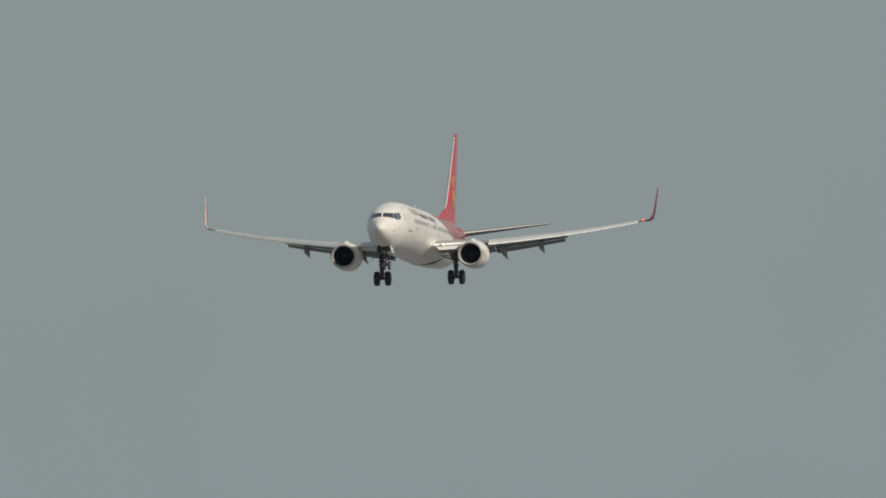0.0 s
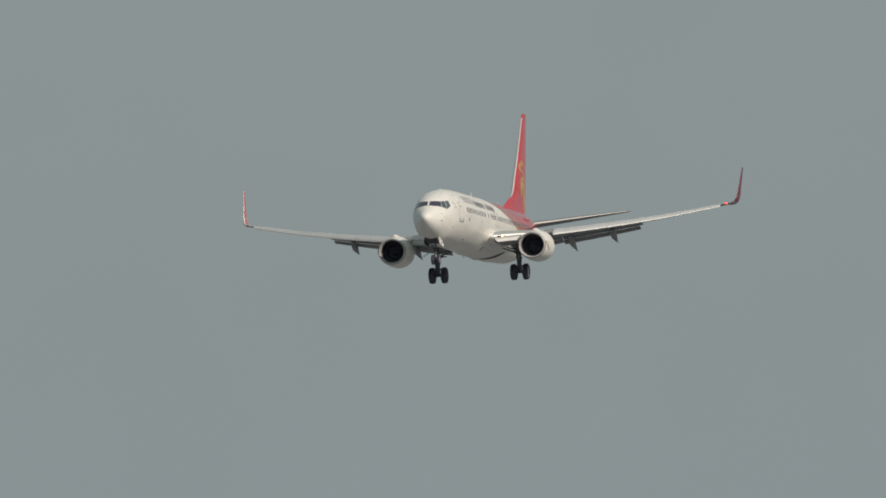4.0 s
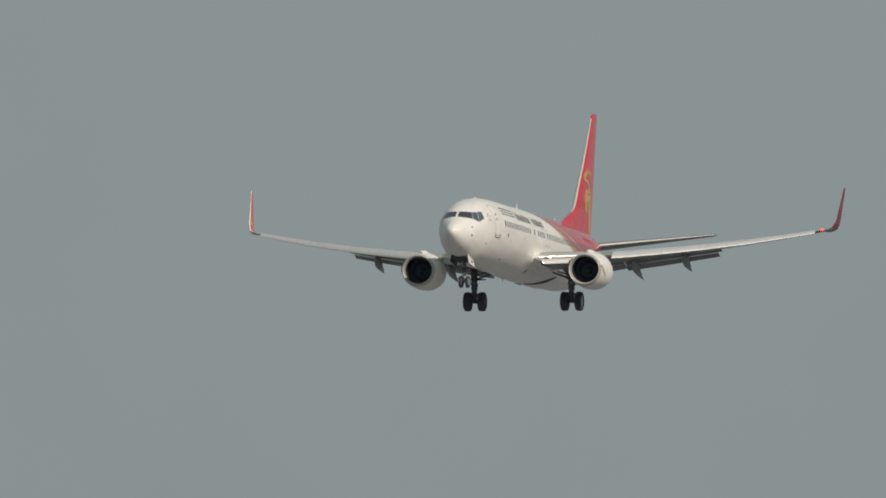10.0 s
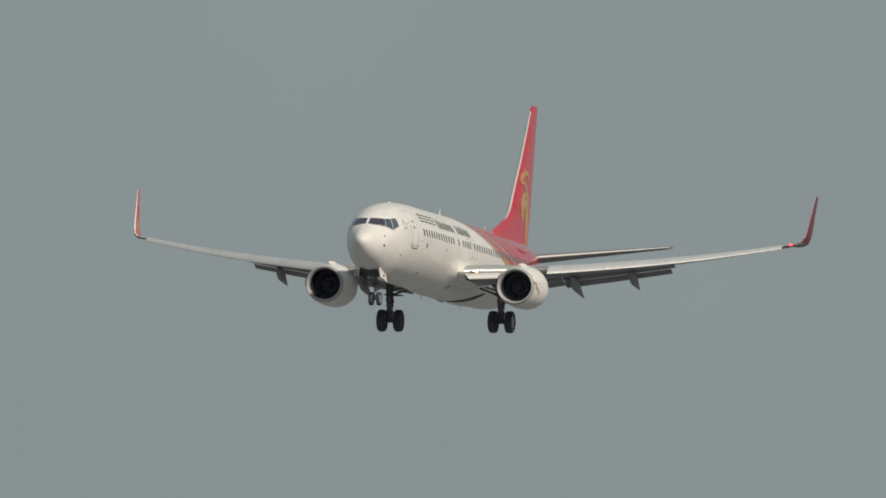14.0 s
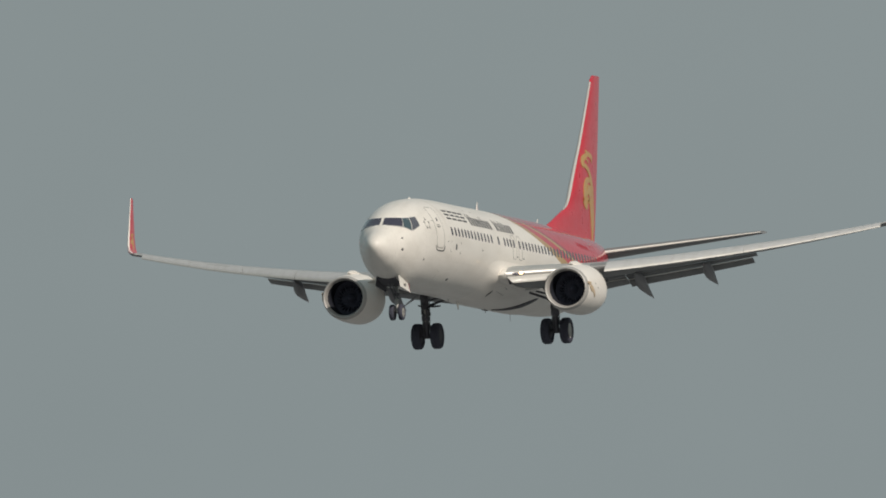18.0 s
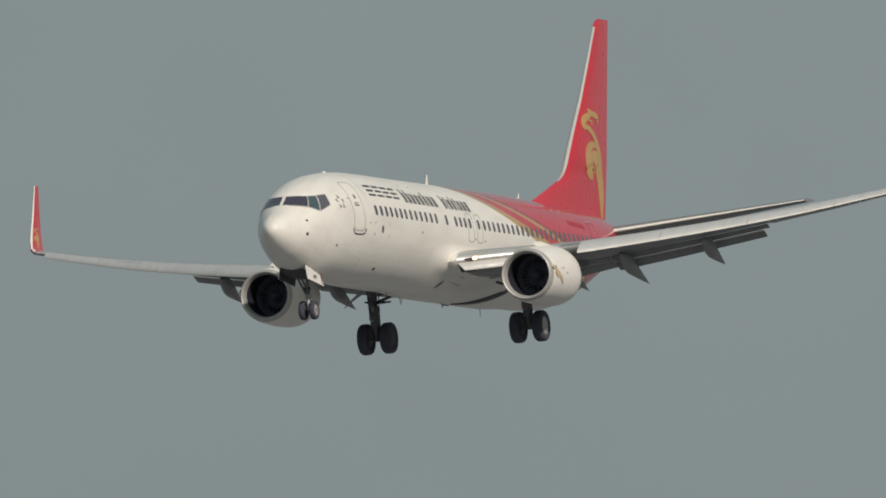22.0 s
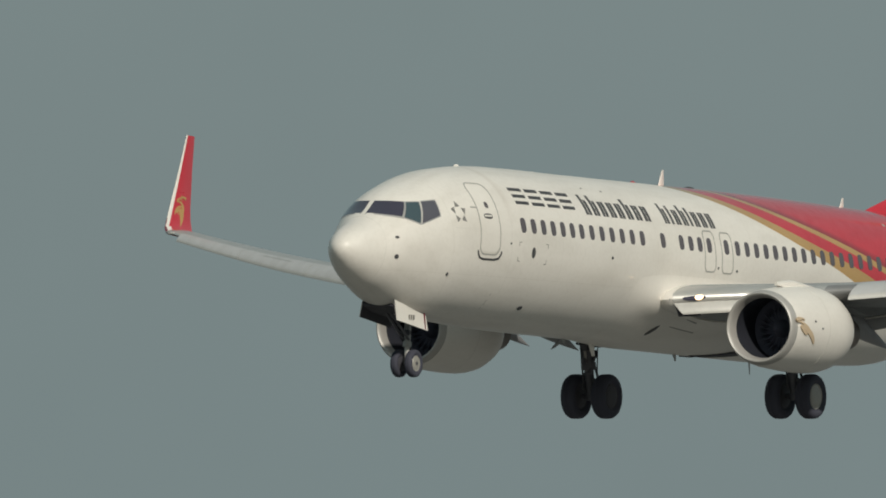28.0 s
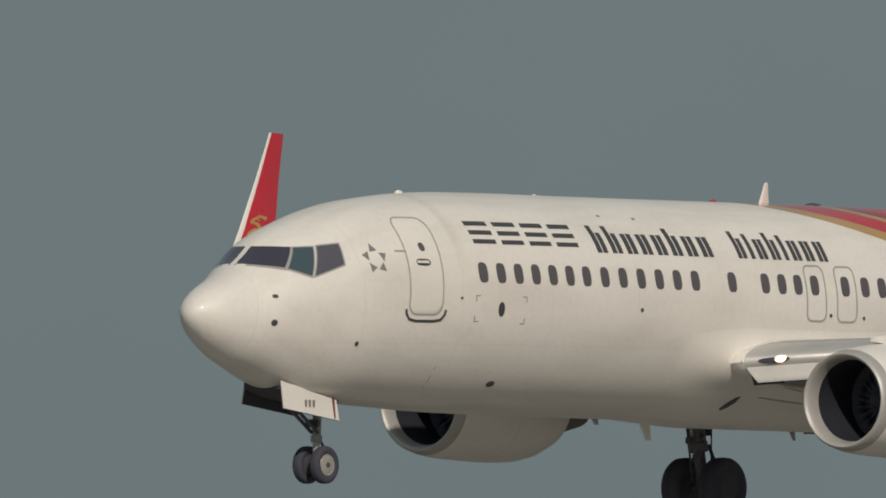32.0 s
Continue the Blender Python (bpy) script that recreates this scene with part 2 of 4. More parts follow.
M_LAMP = glow("lit_landing_lamp", (1.0, .68, .38), 3.6)
# side and aft panes: reflected sky put into the glass colour
M_SIDE_GLASS = plain("teal_reflection_cockpit_glass", (.055, .085, .10), .10, 0, 1.0, 0, 0)
M_AFT_GLASS = plain("grey_reflection_cockpit_glass", (.095, .09, .11), .10, 0, 1.0, 0, 0)
M_NAV = glow("lit_red_navigation_lamp", (1.0, .05, .05), 3.0)


def ground_cover():
    # unseen ground; invented pale and dark zones set the light thrown on the belly
    m = Mat("unseen_ground_bounce_tones", .95)
    sep = m.node("ShaderNodeSeparateXYZ")
    m.link(m.co, sep.inputs["Vector"])
    far = m.math("ADD", sep.outputs["X"], m.span(m.noise(.01, 3), .3, .7, -120, 120))
    near = m.mix(m.span(far, 440, 630, 0, 1), m.mix(m.noise(.4, 4), (.25, .24, .22), (.31, .30, .28)), m.mix(m.noise(.3, 4), (.135, .13, .11), (.09, .085, .075)))
    col = m.mix(m.span(far, 640, 1100, 0, 1), near, m.mix(m.noise(.2, 4), (.165, .17, .175), (.225, .225, .23)))
    return m.done(col, .3, .2)


M_GROUND = ground_cover()


# ---------------------------------------------------------------- shape of the body
# station table of the body: aft of the nose tip, crown, keel, half width
ST = ((.22, -.28, -.28, 0.0), (.37, .0, -.57, .285), (.60, .16, -.775, .455), (.92, .314, -.978, .61), (1.29, .474, -1.167, .76),
      (1.76, .758, -1.335, .98), (2.23, 1.106, -1.525, 1.14), (2.70, 1.315, -1.665, 1.285), (3.18, 1.47, -1.79, 1.39), (3.74, 1.635, -1.84, 1.51),
      (4.59, 1.815, -1.875, 1.63), (5.53, 1.925, -1.92, 1.73), (6.5, 2.005, -1.965, 1.80), (7.6, 2.04, -1.99, 1.85), (9.0, 2.045, -2.0, 1.875), (11.0, 2.03, -2.0, 1.88),
      (25.5, 2.0, -2.0, 1.88), (28.0, 2.0, -1.92, 1.86), (30.0, 1.99, -1.53, 1.77), (32.0, 1.95, -.97, 1.57), (34.0, 1.84, -.36, 1.25), (36.0, 1.66, .37, .80),
      (37.3, 1.46, .80, .42), (38.02, 1.27, 1.06, .13))
NOSE = .22
STA = np.array(ST)
_U = np.sqrt(STA[:, 0] - NOSE)


def _slopes(u, v):
    h, d = np.diff(u), np.diff(v) / np.diff(u)
    m = np.zeros(len(u))
    m[0], m[-1] = d[0], d[-1]
    for i in range(1, len(u) - 1):
        if d[i - 1] * d[i] > 0:
            w1, w2 = 2 * h[i] + h[i - 1], h[i] + 2 * h[i - 1]
            m[i] = (w1 + w2) / (w1 / d[i - 1] + w2 / d[i])
    return m


_M = [_slopes(_U, STA[:, k]) for k in (1, 2, 3)]


def body(x):
    """Crown, keel and half width of the body at a station."""
    u = math.sqrt(min(max(x, NOSE), 38.02) - NOSE)
    i = int(min(max(np.searchsorted(_U, u) - 1, 0), len(_U) - 2))
    h = _U[i + 1] - _U[i]
    s = (u - _U[i]) / h
    out = []
    for k in range(3):
        a, b, m = STA[i, k + 1], STA[i + 1, k + 1], _M[k]
        out.append((2 * s**3 - 3 * s**2 + 1) * a + (s**3 - 2 * s**2 + s) * h * m[i] + (3 * s**2 - 2 * s**3) * b + (s**3 - s**2) * h * m[i + 1])
    sag = -.0105 * max(x - 6.0, 0.0)
    droop = -.0013 * max(min(x, 31.0) - 18.0, 0.0) ** 2
    return out[0] + .3 * sag + droop, out[1] + sag, out[2]


def middle(x):
    return -.09 * max(0.0, 1 - x / 13)


def skin(x, th):
    """The body's skin at a station and an angle round it: 0 is starboard, 90 the crown, 180 port."""
    top, bot, hw = body(x)
    zc = bot + .53 * (top - bot)
    c, s = math.cos(math.radians(th)), math.sin(math.radians(th))
    return (x, hw * c + middle(x), zc + (top - zc if s > 0 else zc - bot) * s)


def angle(x, z):
    """The angle on the port side at which the skin has height z."""
    top, bot, hw = body(x)
    zc = bot + .53 * (top - bot)
    s = (z - zc) / (top - zc if z > zc else zc - bot)
    return 180 - math.degrees(math.asin(min(max(s, -1), 1)))


# ---------------------------------------------------------------- mesh helpers
BASE = (19.3, 0.0, -3.82)          # between the main wheels' lowest points


def part(name, bm, material, parent, label="", smooth=40.0):
    """Links a bmesh as one mesh under a thing or a part, in the airliner's own metres."""
    bmesh.ops.remove_doubles(bm, verts=bm.verts, dist=1e-5)
    bmesh.ops.recalc_face_normals(bm, faces=bm.faces)
    me = bpy.data.meshes.new(name)
    for f in bm.faces:
        f.smooth = True
    for e in bm.edges:
        if len(e.link_faces) == 2 and e.calc_face_angle(0) > radians(smooth):
            e.smooth = False
    bm.to_mesh(me)
    bm.free()
    me.materials.append(material)
    ob = new(name, me)
    ob.parent = parent
    if parent.type == "EMPTY":
        ob.location = [-c for c in BASE]
    return tagged(ob, label)


def rings(bm, loops, closed=True, caps=True):
    """Skins loops of equal length into a tube."""
    vs = [[bm.verts.new(p) for p in lp] for lp in loops]
    n = len(vs[0])
    for a, b in zip(vs, vs[1:]):
        for i in range(n if closed else n - 1):
            j = (i + 1) % n
            bm.faces.new((a[i], a[j], b[j], b[i]))
    if caps:
        for lp in (vs[0], vs[-1]):
            try:
                bm.faces.new(lp)
            except ValueError:
                pass
    return vs


def rod(bm, p, q, r, r2=None, seg=12):
    """A round bar from p to q."""
    p, q = Vector(p), Vector(q)
    k = (q - p).normalized()
    u = k.orthogonal().normalized()
    v = k.cross(u)
    r2 = r if r2 is None else r2
    rings(bm, [[c + (u * math.cos(a) + v * math.sin(a)) * s for a in np.linspace(0, 2 * math.pi, seg, False)] for c, s in ((p, r), (q, r2))])


def box(bm, lo, hi, m=None):
    """A block between two corners, with its edges taken off."""
    vs = bmesh.ops.create_cube(bm, size=1)["verts"]
    s, c = Vector(hi) - Vector(lo), (Vector(hi) + Vector(lo)) / 2
    for v in vs:
        v.co = Vector((v.co.x * s.x, v.co.y * s.y, v.co.z * s.z)) + c
        if m:
            v.co = m @ v.co
    es = list({e for v in vs for e in v.link_edges})
    bmesh.ops.bevel(bm, geom=es, offset=min(abs(d) for d in s) * .2, segments=2, affect="EDGES")


def normal(x, th):
    a, b = Vector(skin(x + .01, th)) - Vector(skin(x - .01, th)), Vector(skin(x, th + .3)) - Vector(skin(x, th - .3))
    n = a.cross(b).normalized()
    top, bot, hw = body(x)
    out = Vector(skin(x, th)) - Vector((x, 0, (top + bot) / 2))
    return n if n.dot(out) > 0 else -n


def on_skin(x, th, off=0.0):
    return Vector(skin(x, th)) + normal(x, th) * off


def lay(bm, corners, nu=6, nv=6, off=.006, deep=.02, flip=1, flat=False):
    """A thin pane on the skin between four (station, angle) corners."""
    (a, b, c, d) = [Vector(q) for q in corners]
    grid = []
    for i in range(nu + 1):
        row = []
        for j in range(nv + 1):
            s, t = i / nu, j / nv
            q = (a * (1 - s) + b * s) * (1 - t) + (d * (1 - s) + c * s) * t
            if flat:
                p, e, r, h = [Vector(skin(*w)) for w in (a, b, c, d)]
                p = (p * (1 - s) + e * s) * (1 - t) + (h * (1 - s) + r * s) * t
                q = Vector((p.x, max(angle(p.x, p.z), 93.5)))
            row.append((q.x, q.y if flip > 0 else 180 - q.y))
        grid.append(row)
    edge = [(i, 0) for i in range(nu)] + [(nu, j) for j in range(nv)] + [(i, nv) for i in range(nu, 0, -1)] + [(0, j) for j in range(nv, 0, -1)]
    vs = [[bm.verts.new(on_skin(*q, off)) for q in row] for row in grid]
    for i in range(nu):
        for j in range(nv):
            bm.faces.new((vs[i][j], vs[i + 1][j], vs[i + 1][j + 1], vs[i][j + 1]))
    low = [bm.verts.new(on_skin(*grid[i][j], off - deep)) for i, j in edge]
    for k in range(len(edge)):
        i, j = edge[k]
        m, n = edge[(k + 1) % len(edge)]
        bm.faces.new((vs[i][j], vs[m][n], low[(k + 1) % len(edge)], low[k]))


def oval(bm, x, z, w, h, power=3.0, off=.006, side=1, seg=20, lean=0.0):
    """A rounded pane on the body's side; side 1 is port."""
    mid = bm.verts.new(on_skin(x, angle(x, z) if side > 0 else 180 - angle(x, z), off))
    loops = []
    for s, o in ((.6, off), (1.0, off), (1.0, off - .02)):
        lp = []
        for a in np.linspace(0, 2 * math.pi, seg, False):
            c, d = math.cos(a), math.sin(a)
            dx = s * w / 2 * math.copysign(abs(c) ** (2 / power), c)
            dz = s * h / 2 * math.copysign(abs(d) ** (2 / power), d)
            xx, zz = x + dx + lean * dz, z + dz
            th = angle(xx, zz)
            lp.append(bm.verts.new(on_skin(xx, th if side > 0 else 180 - th, o)))
        loops.append(lp)
    for i in range(seg):
        j = (i + 1) % seg
        bm.faces.new((mid, loops[0][i], loops[0][j]))
        for a, b in zip(loops, loops[1:]):
            bm.faces.new((a[i], a[j], b[j], b[i]))


def line_on_skin(bm, pts, width=.03, off=.007, closed=False, side=1):
    """A raised strip along (station, angle) points."""
    ps = [(q[0], q[1] if side > 0 else 180 - q[1]) for q in pts]
    n = len(ps)
    loops = []
    for i, q in enumerate(ps):
        a, b = ps[(i - 1) % n if closed else max(i - 1, 0)], ps[(i + 1) % n if closed else min(i + 1, n - 1)]
        t = (on_skin(*b) - on_skin(*a)).normalized()
        nn = normal(*q)
        s = t.cross(nn).normalized() * width / 2
        p = on_skin(*q)
        loops.append([p + s + nn * off, p - s + nn * off, p - s - nn * .015, p + s - nn * .015])
    if closed:
        loops.append(loops[0])
    rings(bm, loops, True, not closed)


def rounded(x0, x1, z0, z1, r, n=6, steps=8, lean=0.0):
    """Points (station, angle) round a door's rounded outline on the port side."""
    out = []
    for cx, cz, a0 in ((x1 - r, z1 - r, 0), (x0 + r, z1 - r, 90), (x0 + r, z0 + r, 180), (x1 - r, z0 + r, 270)):
        for k in range(n + 1):
            a = radians(a0 + 90 * k / n)
            out.append((cx + r * math.cos(a), cz + r * math.sin(a)))
    full = []
    for (ax, az), (bx, bz) in zip(out, out[1:] + out[:1]):
        m = max(1, int(math.hypot(bx - ax, bz - az) / .15))
        full += [(ax + (bx - ax) * k / m, az + (bz - az) * k / m) for k in range(m)]
    return [(x + lean * (z - z0), angle(x + lean * (z - z0), z)) for x, z in full]


def foil(u, thick, camber=.015):
    """Upper and lower height of a wing section at a share u of its chord."""
    t = 5 * thick * (.2969 * math.sqrt(u) - .126 * u - .3516 * u * u + .2843 * u**3 - .1015 * u**4)
    c = camber * (1 - (2 * u - .8) ** 2 / 1.44)
    return c + t, c - t


def section(le, te, thick, up, a=0.0, b=1.0, n=12, camber=.015):
    """The loop of a wing section from le to te, cut to the share a..b of the chord."""
    le, te, up = Vector(le), Vector(te), Vector(up).normalized()
    k = te - le
    ch = k.length
    us = [a + (b - a) * (1 - math.cos(math.pi * i / n)) / 2 for i in range(n + 1)]
    top = [le + k * u + up * foil(u, thick, camber)[0] * ch for u in us]
    bot = [le + k * u + up * foil(u, thick, camber)[1] * ch for u in us]
    if a == 0.0:
        bot = bot[1:]
    return top + bot[::-1]


def turned(bm, c, profile, axis="x", seg=32, squash=1.0, low=0.0):
    """Turns (along, radius) points about an axis through c, the front's top lowered by a share."""
    loops = []
    for s, r in profile:
        lp = []
        for a in np.linspace(0, 2 * math.pi, seg, False):
            u, v = r * math.cos(a), r * math.sin(a)
            v *= squash if v < 0 else 1 - low * min(1, max(0, (1.7 - s) / 1.2))
            lp.append(Vector(c) + (Vector((s, u, v)) if axis == "x" else Vector((v, s, u))))
        loops.append(lp)
    rings(bm, loops, True, False)


# ---------------------------------------------------------------- setting
def ground():
    bm = bmesh.new()
    # one sheet to the horizon, gently uneven
    xs = [-4500 + 450 * i for i in range(21)]
    vs = [[bm.verts.new((x, y, .25 * noise.noise((x * .003, y * .003, 0)) if abs(x) + abs(y) > 20 else 0)) for y in xs] for x in xs]
    for i in range(20):
        for j in range(20):
            bm.faces.new((vs[i][j], vs[i + 1][j], vs[i + 1][j + 1], vs[i][j + 1]))
    me = bpy.data.meshes.new("ground")
    bm.to_mesh(me)
    bm.free()
    me.materials.append(M_GROUND)
    tagged(new("ground", me), "unseen ground under the approach, toned to light the belly", "ground", kind="structure")


ground()

# ---------------------------------------------------------------- the airliner
airliner = tagged(new("airliner"), "white airliner with red tail and gold bands, landing gear lowered", "airplane")
airliner.empty_display_size = 2


def row_z(x):
    """Height of the cabin window row."""
    return .535 - .0105 * (x - 6.7)


def fuselage():
    bm = bmesh.new()
    xs = [NOSE + d for d in (.001, .006, .015, .03, .05, .08, .12, .17)] + [.6 + .1 * i for i in range(34)] + [4 + .25 * i for i in range(17)] + [8.5 + .75 * i for i in range(23)] + [25.5 + .5 * i for i in range(25)] + [37.8, 38.02]
    loops = [[skin(x, a) for a in np.linspace(0, 360, 96, False)] for x in xs]
    rings(bm, loops)
    fus = part("fuselage", bm, M_BODY, airliner, "white body sweeping through gold bands to red", 60)
    # cabin windows
    xs = [6.71 + .499 * i for i in range(6)] + [9.704 + .5427 * i for i in range(7)] + [14.06, 15.05, 15.55, 16.03, 16.53, 17.45] + [18.05 + .512 * i for i in range(25)]
    for side in (1, -1):
        for x in xs:
            bm = bmesh.new()
            oval(bm, x, row_z(x), .25, .37, 3.2, .006, side)
            part("cabin_window", bm, M_PANE, fus)
    # cockpit panes: (station, angle) corners, port side
    panes = (((1.58, 95.8), (2.02, 91.5), (2.385, 125.4), (2.045, 140.5)), ((2.09, 143.0), (2.415, 127.2), (2.775, 133.6), (2.48, 157.0)),
             ((2.545, 157.5), (2.86, 134.0), (3.33, 137.5), (3.25, 153.5)))
    for side in (1, -1):
        for k, q in enumerate(panes):
            bm = bmesh.new()
            mid = sum((Vector(c) for c in q), Vector((0, 0))) / 4
            lay(bm, [Vector((mid.x + (c[0] - mid.x) * 1.11, max(mid.y + (c[1] - mid.y) * 1.13, 90.2))) for c in q], 6, 8, .003, .02, side, True)
            part("cockpit_window_frame", bm, M_FRAME, fus, "grey metal window frame")
            bm = bmesh.new()
            lay(bm, q, 6, 8, .006, .025, side, True)
            part("cockpit_window", bm, (M_GLASS, M_SIDE_GLASS, M_AFT_GLASS)[k], fus, "dark glass cockpit pane")
    # radome joint
    bm = bmesh.new()
    line_on_skin(bm, [(1.33 + .10 * math.sin(radians(a)), a) for a in range(0, 360, 5)], .012, .002, True)
    part("radome_joint", bm, M_JOINT, fus, "thin grey joint behind the radome")
    # probes and ports
    for x, z, w, h, nm in ((1.68, .04, .11, .07, "air_probe"), (1.64, -.44, .12, .12, "air_probe"), (3.53, -.80, .08, .09, "static_port"), (7.19, -.13, .17, .27, "outflow_valve"),
                           (7.62, -1.48, .22, .10, "drain_port"), (11.32, -.09, .08, .08, "static_port"), (16.98, -.12, .07, .07, "exit_step_port"), (17.98, -.16, .07, .07, "exit_step_port"),
                           (6.08, .06, .06, .05, "static_port")):
        bm = bmesh.new()
        oval(bm, x, z, w, h, 2.0, .012, 1, 12)
        part(nm, bm, M_DARK, fus)
    # corner marks round the valve
    for x, z, sx, sz in ((6.48, .11, 1, -1), (7.9, .10, -1, -1), (6.46, -.36, 1, 1), (7.87, -.39, -1, 1)):
        bm = bmesh.new()
        line_on_skin(bm, [(x + .11 * sx, angle(x, z)), (x + .001 * sx, angle(x, z)), (x, angle(x, z + .1 * sz))], .02, .004)
        part("corner_mark", bm, M_STENCIL, fus)
    bm = bmesh.new()
    line_on_skin(bm, [(5.83, angle(5.83, -1.19)), (5.86, angle(5.86, -1.4)), (5.88, angle(5.88, -1.57))], .018, .003)
    part("access_panel_edge", bm, M_SEAL, fus)
    # antennas and lamps on the crown
    for x, h, l in ((17.2, .42, .32), (27.0, .27, .26)):
        bm = bmesh.new()
        z = body(x)[0] - .03
        rings(bm, [section((x + .62 * l * s, 0, z + h * s), (x + l * (1 - .7 * s) + .62 * l * s, 0, z + h * s), .16, (0, 1, 0), n=6, camber=0) for s in (0, .5, 1)])
        part("blade_antenna", bm, M_WHITE, fus)
    for x, r, mat, nm in ((6.5, .10, M_WHITE, "dome_antenna"), (10.5, .06, M_WHITE, "dome_antenna"), (15.85, .09, M_MAROON, "beacon_lamp"), (18.85, .20, M_DARK, "flat_antenna")):
        bm = bmesh.new()
        z, tall = body(x)[0], .32 if nm == "flat_antenna" else .75
        rings(bm, [[(x + r * c * math.cos(a), r * .7 * c * math.sin(a), z - .02 + r * tall * s) for a in np.linspace(0, 2 * math.pi, 16, False)]
                   for c, s in ((1, 0), (.92, .45), (.6, .8), (.05, 1))])
        part(nm, bm, mat, fus)
    # blades and drains under the belly
    for x, z, h, l in ((13.55, -2.10, .34, .40), (12.1, -2.04, .13, .30), (18.1, -2.28, .12, .22), (22.2, -2.25, .34, .12)):
        bm = bmesh.new()
        rings(bm, [section((x + .7 * l * s, 0, z + .1 - (h + .1) * s), (x + l * (1 - .6 * s) + .7 * l * s, 0, z + .1 - (h + .1) * s), .14, (0, 1, 0), n=6, camber=0) for s in (0, .5, 1)])
        part("belly_antenna", bm, M_WHITE if h > .33 and l > .3 else M_GREY, fus)
    # tail skid and a drain under the tail
    for x, h, l, nm, mat in ((33.0, .22, .34, "tail_skid", M_STEEL), (33.75, .26, .16, "tail_drain", M_DARK)):
        bm = bmesh.new()
        z = body(x)[1] + .05
        rings(bm, [section((x + .3 * l * s, 0, z - (h + .05) * s), (x + l * (1 - .3 * s) + .3 * l * s, 0, z - (h + .05) * s), .3, (0, 1, 0), n=6, camber=0) for s in (0, .5, 1)])
        part(nm, bm, mat, fus)
    # alliance mark: five plain wedges
    for k in range(5):
        a = radians(90 + 72 * k)
        x, z = 4.0 + .20 * math.cos(a), .745 + .19 * math.sin(a)
        bm = bmesh.new()
        q = [(x + .10 * math.cos(a + b), z + .10 * math.sin(a + b)) for b in (.2, 2.2, 4.4)]
        pts = [(u, angle(u, v)) for u, v in q]
        lay(bm, (pts[0], pts[1], pts[2], pts[2]), 2, 2, .004, .012)
        part("emblem_wedge", bm, M_STENCIL, fus)
    bar(fus, 3.70, 4.18, .345, .365, M_JOINT, "stencil_bar")
    bar(fus, 4.44, 4.62, .355, .375, M_JOINT, "stencil_bar")
    for x, z in ((10.9, 1.62), (11.9, 1.58)):
        bar(fus, x, x + .09, z, z + .03, M_STENCIL, "stencil_bar")
    return fus


def bar(parent, x0, x1, z0, z1, mat=None, nm="title_bar"):
    bm = bmesh.new()
    lay(bm, ((x0, angle(x0, z0)), (x1, angle(x1, z0)), (x1, angle(x1, z1)), (x0, angle(x0, z1))), 2, 3, .004, .012)
    part(nm, bm, mat or M_DARK, parent)


def titles(fus):
    """The airline's name as plain bars of its size."""
    for i in range(4):
        x = 6.66 + .80 * i
        r = row_z(x)
        for k in range(3):
            bar(fus, x + .03, x + .66, r + .53 + .165 * k, r + .61 + .165 * k)
    for x0, wide, tall in ((10.24, .31, (.50, .50, .37, .37, .37, .50, .37, .37)), (14.46, .265, (.50, .46, .37, .50, .46, .37, .37, .37))):
        x = x0
        for h in tall:
            w = .12 if h == .46 else wide
            r = row_z(x)
            if w < wide:
                bar(fus, x, x + w, r + .45, r + .45 + h)
            else:
                bar(fus, x, x + .45 * w, r + .45, r + .45 + h)
                bar(fus, x + .56 * w, x + w, r + .45, r + .45 + min(h, .37))
            x += w + wide * .46


def aft_marks(fus):
    """Registration as plain bars, the aft door's outline and two small stencils."""
    for k in range(6):
        x = 27.8 + .30 * k
        bar(fus, x, x + .21, .82 - .02 * k, 1.01 - .02 * k, M_MAROON, "number_bar")
    for x in (27.05, 27.95):
        bar(fus, x, x + .14, 1.34, 1.40, M_SEAL, "stencil_bar")
    bm = bmesh.new()
    line_on_skin(bm, rounded(30.1, 30.88, -.52, 1.0, .16), .016, .006, True)
    door = part("aft_door", bm, M_MAROON, airliner, "fine outline of the aft cabin door on red")
    bar(door, 30.2, 30.78, 1.03, 1.06, M_SEAL, "rain_gutter")



